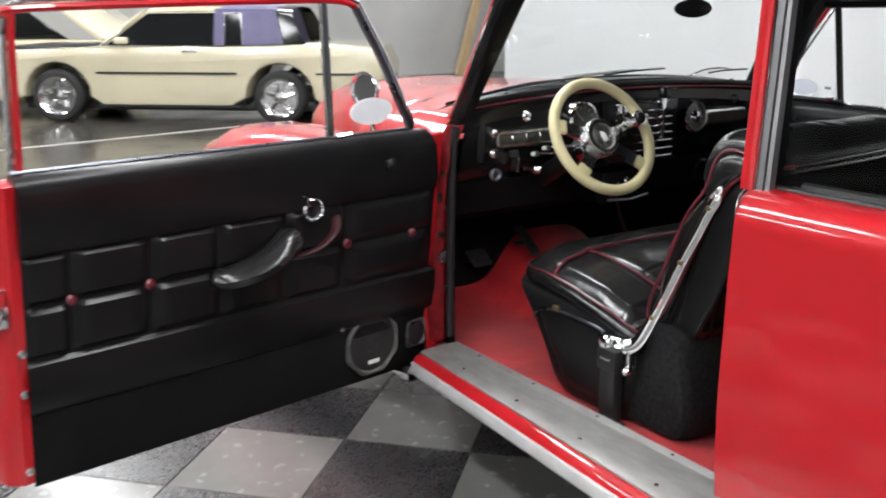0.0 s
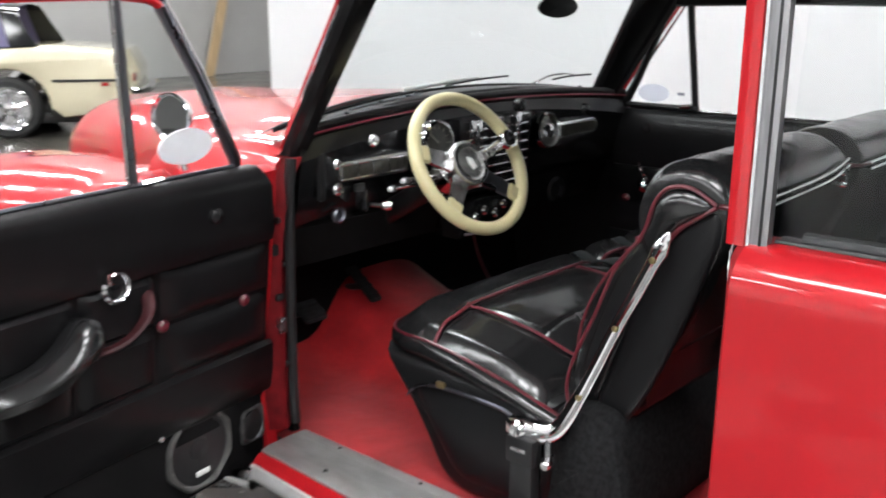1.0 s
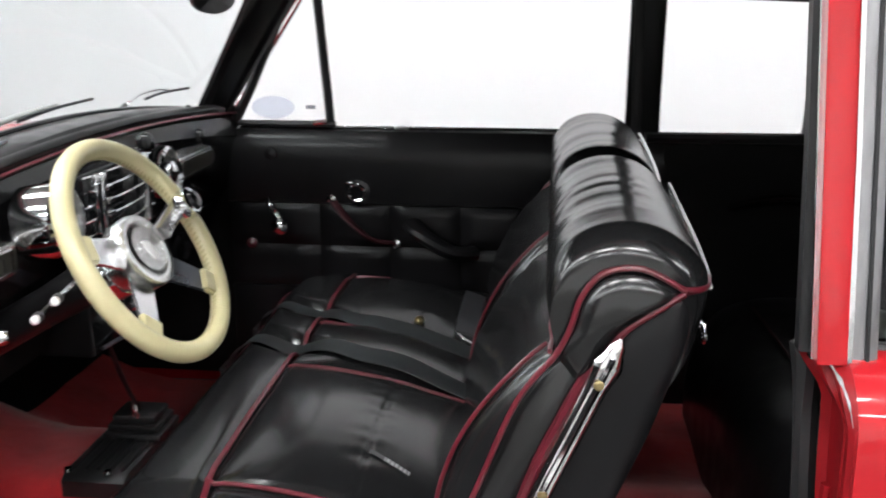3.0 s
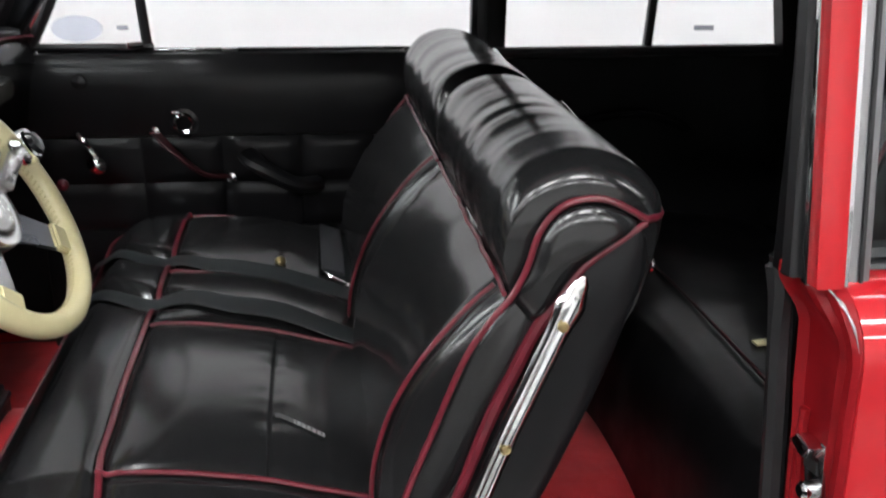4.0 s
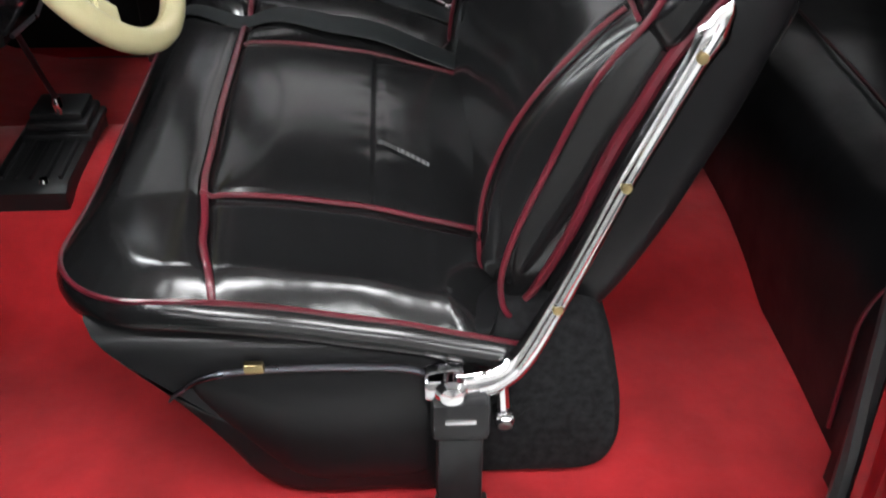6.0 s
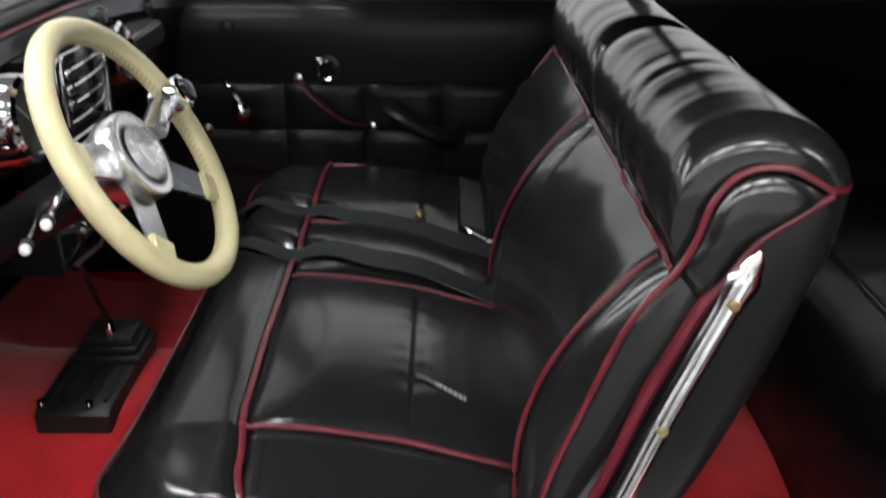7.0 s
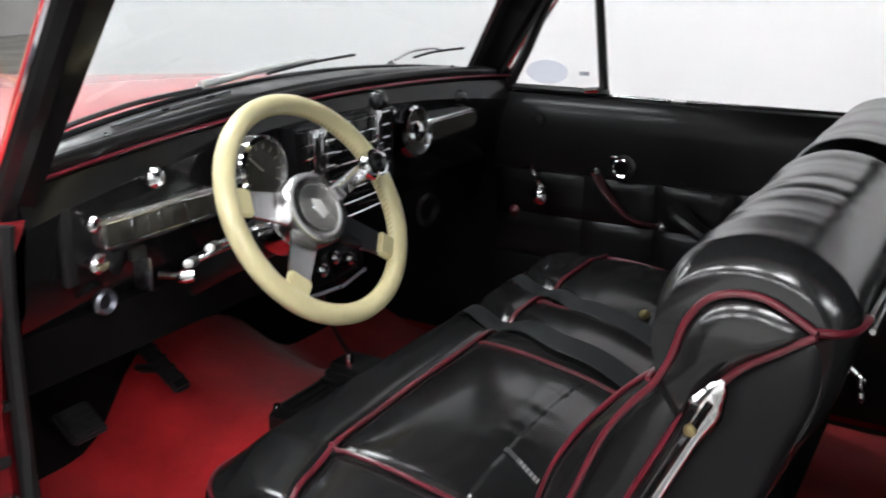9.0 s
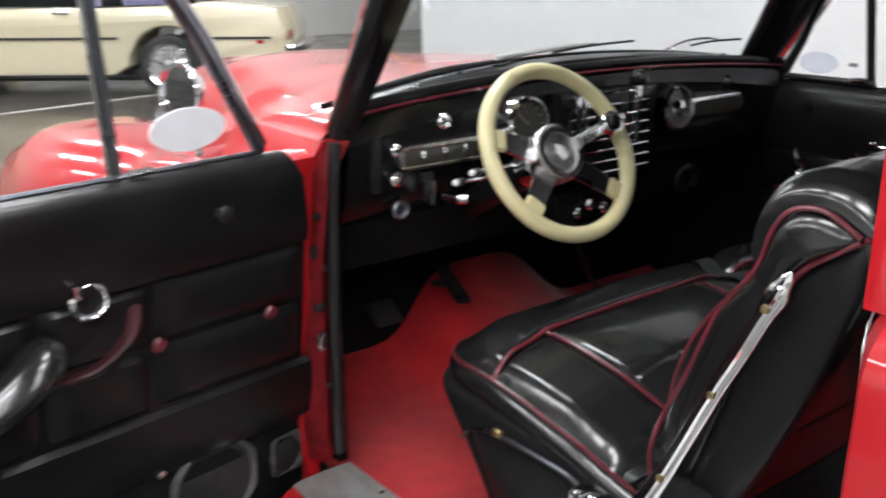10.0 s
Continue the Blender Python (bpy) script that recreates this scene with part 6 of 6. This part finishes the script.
def seat_back(x0, x1, name, seed):
    s = seat
    rows = []
    n = 90
    for i in range(n + 1):
        t = i / n
        a = min(t, 1 - t) * (x1 - x0)
        fat = 1 - 0.12 * max(0, 1 - a / 0.045) ** 2.2
        prof = spline([(0, y, z) for y, z in back_profile(fat)], 6, closed=True)
        row = []
        x = lerp(x0, x1, t)
        for q in prof:
            y, z = q.y, q.z
            if z > 0.93:
                # folds drawn across the roll, deeper towards the middle of the bench
                f = x * 15 + 1.6 * noise.noise((x * 4, z * 3, seed + 5)) + (y - 0.02) * 2.4
                k = 0.35 + 0.65 * min(1.0, max(0.0, t * 1.5 - 0.15))
                k *= min(1.0, max(0.0, (y + 0.13) / 0.06))
                w = k * (0.006 * noise.noise((f, y * 2.2, seed)) + 0.0022 * noise.noise((f * 2.3, z * 4, seed + 3)))
                row.append((x, y + w * 0.8, z + w * 0.6))
            elif y > -0.02 and z > 0.54:
                row.append((x, y + back_swell(x, z, x0, x1, seed), z))
            else:
                row.append((x, y, z))
        rows.append(row)
    b = part(name, grid(rows, close_v=True, cap=True), LEATHER, s, "black leather seat back with rolled top", 60)
    pr = 0.0032
    g = x0 + 0.04
    face = [(p.y, p.z) for p in spline([(0, y, z) for y, z in back_profile()[:6]], 6)][::-1]
    line = [(g, np.interp(z, [f[1] for f in face[::-1]], [f[0] for f in face[::-1]]) + back_swell(g, z, x0, x1, seed) + 0.007, z) for z in steps(0.59, 0.918, 24)]
    part("piping", tube([(g, line[0][1] - 0.004, 0.575)] + line, pr, 8), PIPING, b)
    part("piping", tube([(x, 0.058 + 0.003 * noise.noise((x * 22, 0, seed)), 0.924 + 0.003 * noise.noise((x * 19, 4, seed))) for x in steps(x0 - 0.006, x1 - 0.006, 40)], pr, 8), PIPING, b)
    return b


drv = seat_back(0.25, 0.832, "backrest", 1.0)
pas = seat_back(0.86, 1.43, "passenger_backrest", 7.0)


def side_dressing(b, x, sgn):
    """Piping and shaped side panel on the outer end of a seat back."""
    def at(pts, o):
        return [(x + sgn * (o + table([(0.53, 0.02), (0.78, 0.0)], z)), y, z) for y, z in pts]
    pr = 0.004
    edge = [(-0.1, 1.01), (-0.05, 1.035), (-0.005, 1.03), (0.022, 1.0), (0.036, 0.955), (0.052, 0.922), (0.078, 0.889), (0.106, 0.842), (0.144, 0.744), (0.175, 0.667), (0.189, 0.61), (0.185, 0.567), (0.167, 0.546), (0.147, 0.555)]
    part("piping", tube(spline(at(edge, 0.004), 6), pr, 8), PIPING, b)
    part("piping", tube(spline(at([(0.16, 0.578), (0.146, 0.597), (0.112, 0.664), (0.073, 0.765), (0.045, 0.828), (0.018, 0.886), (-0.027, 0.952), (-0.07, 0.985), (-0.1, 1.006)], 0.004), 6), 0.0088, 8, taper=lambda s: table([(0.0, 0.5), (0.18, 0.7), (0.4, 1.0), (0.62, 0.9), (0.78, 0.55), (1.0, 0.45)], s)), PIPING, b)
    rim = [(0.18, 0.56), (0.17, 0.66), (0.136, 0.75), (0.1, 0.842), (0.07, 0.888), (0.03, 0.93), (0.0, 0.91), (0.045, 0.8), (0.1, 0.66), (0.13, 0.57), (0.15, 0.535)]
    part("front_bolster", slab(rim, "x", x - 0.03 if sgn > 0 else x + 0.002, x - 0.002 if sgn > 0 else x + 0.03, 0.01), LEATHER, b, "smooth leather edge between the pipings")
    pan = [(0.13, 0.56), (0.1, 0.66), (0.05, 0.82), (0.015, 0.91), (-0.045, 0.97), (-0.098, 0.995), (-0.108, 0.95), (-0.09, 0.885), (-0.066, 0.81), (-0.034, 0.73), (0.0, 0.65), (0.045, 0.565), (0.085, 0.525)]
    part("side_panel", pillow([(p.y, p.z) for p in spline([(0, y, z) for y, z in pan], 4, closed=True)], x - sgn * 0.008, sgn * 0.015), LEATHER_SIDE, b, "smooth black side panel")
    end = [(-0.1, 1.009), (-0.05, 1.033), (-0.005, 1.028), (0.022, 0.998), (0.036, 0.955), (0.05, 0.923), (0.04, 0.898), (0.018, 0.884), (-0.027, 0.949), (-0.07, 0.983)]
    part("end_cap", pillow([(p.y, p.z) for p in spline([(0, y, z) for y, z in end], 4, closed=True)], x - sgn * 0.012, sgn * 0.03, (0.0, 0.965)), LEATHER, b, "puffed leather end of the roll")


for b, xa, xb in ((drv, 0.245, 0.832), (pas, 0.855, 1.435)):
    part("rear_piping", tube(spline([(xa, -0.1, 1.008), (xa + 0.012, -0.116, 1.006), (xa + 0.035, -0.13, 1.005), (xa + 0.075, -0.137, 1.005)], 6), 0.0048, 8), PIPING, b)
    for dy, dz in ((0.0, 0.003), (-0.003, -0.011)):
        part("rear_strip", tube(spline([(xa + 0.07, -0.138 + dy, 1.004 + dz), (xa + 0.2, -0.143 + dy, 1.008 + dz), (xb - 0.18, -0.144 + dy, 1.015 + dz), (xb - 0.05, -0.138 + dy, 1.031 + dz)], 6), 0.0036, 8), HUB_METAL, b, "pale metal edge strip")
part("coat_hook", tube(spline([(0.32, -0.114, 0.955), (0.318, -0.133, 0.945), (0.312, -0.139, 0.928), (0.318, -0.139, 0.918), (0.335, -0.137, 0.92), (0.338, -0.137, 0.932)], 6), 0.0035, 8), CHROME, drv, "small chrome hook")
for z, r in ((1.008, 0.009), (0.982, 0.007)):
    part("latch_stud", lathe([(r * 0.6, 0), (r * 0.6, 0.008), (r, 0.01), (r, 0.017), (r * 0.5, 0.022), (0, 0.022)], axis_pose((0.75, -0.13, z), (0, -1, 0.1)), 14), CHROME, drv, "small chrome latch stud")
side_dressing(drv, 0.243, -1)
side_dressing(pas, 1.437, 1)


def chrome_arm():
    """The polished hinge arm that runs up the seat back's side."""
    path = spline([(0.214, -0.025, 0.954), (0.213, -0.013, 0.925), (0.21, 0.002, 0.893), (0.204, 0.035, 0.82), (0.196, 0.065, 0.755), (0.187, 0.1, 0.67), (0.178, 0.135, 0.59), (0.168, 0.168, 0.525),
                   (0.158, 0.195, 0.505), (0.15, 0.225, 0.502), (0.146, 0.258, 0.505)], 5)
    def wide(s):
        return table([(0.0, 0.12), (0.05, 0.6), (0.12, 1.02), (0.22, 0.78), (0.5, 0.72), (0.7, 0.95), (0.85, 1.2), (1.0, 1.1)], s)
    a = part("hinge_arm", tube(path, 0.018, 10, up=(1, 0, 0), flat=0.4, taper=wide), CHROME, seat, "polished chrome hinge arm")
    part("ridge", tube([(p.x - 0.006, p.y, p.z) for p in path[4:-6]], 0.0045, 6), CHROME, a)
    for x, y, z in ((0.196, 0.0, 0.899), (0.182, 0.063, 0.755), (0.166, 0.128, 0.6)):
        part("screw", lathe([(0.0068, 0), (0.006, 0.003), (0.002, 0.0045), (0, 0.004)], axis_pose((x + 0.006, y, z), (-1, 0, 0)), 14), BRASS, a)
    k = part("pivot", lathe([(0.02, 0), (0.02, 0.016), (0.014, 0.022), (0, 0.023)], axis_pose((0.152, 0.252, 0.505), (-1, 0, 0)), 18), CHROME, seat, "chrome pivot block")
    part("block", box(0.14, 0.176, 0.235, 0.285, 0.488, 0.522, 0.006), CHROME, k)
    part("lower_stud", lathe([(0.014, 0), (0.014, 0.02), (0.009, 0.028), (0, 0.028)], axis_pose((0.17, 0.185, 0.447), (-1, 0, -0.2)), 16), CHROME, k)
    part("stud_link", tube([(0.16, 0.19, 0.5), (0.158, 0.186, 0.45)], 0.008, 8), CHROME, k)
    part("stop_block", box(0.145, 0.162, 0.174, 0.197, 0.436, 0.458, 0.005), CHROME, k)


chrome_arm()

# belt receptacle hanging at the seat side
bl = thing("seat_belt_anchor", "black plastic seat belt anchor bolted to the floor", "seat belt")
part("cover", slab([(0.21, 0.28), (0.262, 0.28), (0.27, 0.33), (0.268, 0.48), (0.255, 0.49), (0.22, 0.49), (0.212, 0.47)], "x", 0.135, 0.168, 0.006), RUBBER, bl)
part("buckle_head", box(0.128, 0.166, 0.205, 0.276, 0.43, 0.492, 0.008), RUBBER, bl)
part("buckle_slot", box(0.1265, 0.13, 0.222, 0.26, 0.462, 0.47, 0.001), ALU, bl)
part("bolt", lathe([(0.01, 0), (0.008, 0.006), (0, 0.007)], axis_pose((0.135, 0.236, 0.296), (-1, 0, 0.2)), 12), CHROME, bl)
part("foot", box(0.13, 0.175, 0.2, 0.27, 0.273, 0.285, 0.004), DARK_TRIM, bl)


# lap belts lying in the valleys of the bench
def lap_belt(line, label):
    t = thing("lap_belt", label, "seat belt", group="lap belts")
    rows = []
    for y in steps(0.742, 0.165, 48):
        x, w = table(line, y), 0.03
        near = [cushion_z(x + o, v) for o in (-0.024, -0.012, 0.0, 0.012, 0.024) for v in steps(y - 0.018, min(0.748, y + 0.018), 4)]
        z = 0.55 * max(near) + 0.45 * sum(near) / len(near) + 0.005
        tip = 0.1 * math.sin((y - 0.165) * 9) * w
        rows.append([(x - w, y, z - tip), (x - w * 0.4, y, z + 0.002), (x + w * 0.5, y, z + 0.0015), (x + w, y, z + tip), (x + w, y, z + tip - 0.0025), (x - w, y, z - tip - 0.0025)])
    x, y, z = table(line, 0.752), 0.757, rows[0][1][2] - 0.03
    rows.insert(0, [(x - 0.03, y, z), (x - 0.01, y + 0.002, z), (x + 0.015, y + 0.002, z), (x + 0.03, y, z), (x + 0.03, y - 0.003, z), (x - 0.03, y - 0.003, z)])
    part("webbing", grid(rows, close_v=True, cap=True), STRAP, t)
    part("end_plate", box(x - 0.028, x + 0.028, y - 0.004, y + 0.012, z - 0.03, z, 0.004), RUBBER, t)
    for k in (0, 3):
        part("selvedge", tube([(r[k][0], r[k][1], r[k][2] - 0.001) for r in rows[1:]], 0.0012, 5), RUBBER, t)
    return t


lap_belt(BELTS[0], "dark green-black lap belt lying in the seat's valley")
lap_belt(BELTS[1], "dark lap belt lying beside the passenger pad")
bk = thing("belt_buckle", "dark grey belt webbing with chrome tongue on the seat", "buckle")


def folded(x0, x1, y0, y1, up, skew=0.0):
    """A strip of webbing that follows the cushion."""
    top = [[(lerp(x0, x1, i / 10) , y + skew * i / 10, cushion_z(lerp(x0, x1, i / 10), y) + up) for y in steps(y0, y1, 4)] for i in range(11)]
    bm = grid(top)
    grid([[(x, y, z - 0.006) for x, y, z in r] for r in top], bm=bm)
    for r in (0, -1):
        grid([top[r], [(x, y, z - 0.006) for x, y, z in top[r]]], bm=bm)
    for c in (0, -1):
        grid([[r[c] for r in top], [(r[c][0], r[c][1], r[c][2] - 0.006) for r in top]], bm=bm)
    bmesh.ops.remove_doubles(bm, verts=bm.verts, dist=0.0002)
    return bm


part("webbing_fold", folded(1.1, 1.36, 0.215, 0.262, 0.013), STRAP_GREY, bk)
part("lower_fold", folded(1.08, 1.34, 0.195, 0.25, 0.006), STRAP, bk)
z = cushion_z(1.1, 0.25)
part("tongue", tube(spline([(1.09, 0.262, z + 0.016), (1.07, 0.255, z + 0.02), (1.05, 0.24, z + 0.016), (1.03, 0.215, z + 0.01)], 5), 0.0036, 8, flat=0.5), CHROME, bk, "chrome tongue")
part("catch", box(1.02, 1.036, 0.2, 0.215, z - 0.004, z + 0.01, 0.002), CHROME, bk)
z = cushion_z(1.1, 0.34)
part("tip", lathe([(0.004, -0.012), (0.009, 0), (0.01, 0.012), (0.004, 0.02), (0, 0.021)], axis_pose((1.115, 0.342, z + 0.008), (-1, 0.2, 0.15)), 12), BRASS, bk, "small brass ferrule")


# ---- rear seat ----
def rear_seat():
    s = thing("rear_seat", "black leather rear seat with thin red piping", "seat")
    rows = []
    for x in steps(0.185, 1.515, 50):
        a = min(x - 0.185, 1.515 - x)
        drop = 0.05 * max(0, 1 - a / 0.08) ** 2
        rows.append([(x, -0.3, 0.275), (x, -0.3, 0.36)] + [tuple(p) for p in spline([(x, -0.302, 0.4), (x, -0.312, 0.5 - drop), (x, -0.335, 0.56 - drop), (x, -0.385, 0.603 - drop), (x, -0.46, 0.622 - drop), (x, -0.6, 0.625 - drop),
                    (x, -0.8, 0.6 - drop)], 4)] + [(x, -0.95, 0.54 - drop), (x, -0.95, 0.275)])
    rows = [[(x, y + 0.004 * noise.noise((x * 5, z * 9, 2.0)), z + 0.006 * noise.noise((x * 6, y * 7, 3.0)) if z > 0.5 else z) for x, y, z in r] for r in rows]
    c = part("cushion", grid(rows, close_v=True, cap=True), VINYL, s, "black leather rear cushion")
    part("piping", tube(spline([(0.255, -0.297, 0.3), (0.265, -0.298, 0.42), (0.278, -0.306, 0.48), (0.272, -0.325, 0.54), (0.25, -0.37, 0.588)], 6), 0.0035, 8), PIPING, c)
    rows = []
    for x in steps(0.185, 1.515, 50):
        a = min(x - 0.185, 1.515 - x)
        k = 0.04 * max(0, 1 - a / 0.08) ** 2
        rows.append([(x, -0.85, 0.55), (x, -0.88 - k, 0.7), (x, -0.95 - k, 0.9), (x, -1.0 - k, 0.97 - k), (x, -1.06, 1.0 - k), (x, -1.12, 0.97), (x, -1.1, 0.6)])
    b = part("backrest", grid(rows, close_v=True, cap=True), LEATHER, s, "black leather rear backrest")
    for x in (0.6, 1.1):
        part("piping", tube(spline([(x, -0.845, 0.56), (x, -0.875, 0.7), (x, -0.945, 0.9), (x, -1.0, 0.975)], 5), 0.005, 8), PIPING, b)
    part("top_piping", tube(spline([(0.25, -0.37, 0.588), (0.32, -0.425, 0.624), (0.56, -0.438, 0.628), (0.98, -0.438, 0.628), (1.38, -0.425, 0.624)], 6), 0.0032, 8), STRAP_RED, c)
    part("stitch_label", box(0.3, 0.36, -0.44, -0.436, 0.618, 0.622), LABEL, c)
    return s


rear_seat()
strap = thing("yellow_strap", "short pale yellow strap lying on the rear seat", "strap")
part("band", slab([(0.672, -0.48), (0.69, -0.478), (0.7, -0.545), (0.684, -0.547)], "z", 0.626, 0.63), CREAM_RIM, strap)
part("package_shelf", slab([(-1.1, 0.96), (-1.1, 0.99), (-1.7, 0.99), (-1.7, 0.96)], "x", 0.15, 1.55), BLACK_CLOTH, car)


# ---- tiled floor under the car ----
def tiles():
    size = 0.41
    floor = bpy.data.objects["floor"]
    dx, dy = Vector((0.69, -0.724, 0)), Vector((0.724, 0.69, 0))
    origin = Vector((-0.213, 1.055, 0))
    meshes = []
    for mat in (TILE_L, TILE_D):
        bm = bmesh.new()
        h = size / 2 - 0.0012
        lo = [bm.verts.new((a, b, -0.003)) for a, b in ((-h, -h), (h, -h), (h, h), (-h, h))]
        k = h - 0.002
        hi = [bm.verts.new((a, b, 0.002)) for a, b in ((-k, -k), (k, -k), (k, k), (-k, k))]
        bm.faces.new(hi)
        for i in range(4):
            bm.faces.new((lo[i], lo[(i + 1) % 4], hi[(i + 1) % 4], hi[i]))
        me = bpy.data.meshes.new("tile")
        bm.to_mesh(me)
        bm.free()
        me.materials.append(mat)
        meshes.append(me)
    turn = math.atan2(dx.y, dx.x)
    for i in range(-9, 10):
        for j in range(-9, 8):
            p = origin + dx * (size * (i + 0.5)) + dy * (size * (j + 0.5))
            if -2.6 < p.x < 2.4 and -1.9 < p.y < 3.0:
                ob = new("tile", meshes[(i + j) % 2])
                ob.parent = floor
                ob.matrix_basis = Matrix.Translation(p) @ Matrix.Rotation(turn, 4, "Z")


tiles()
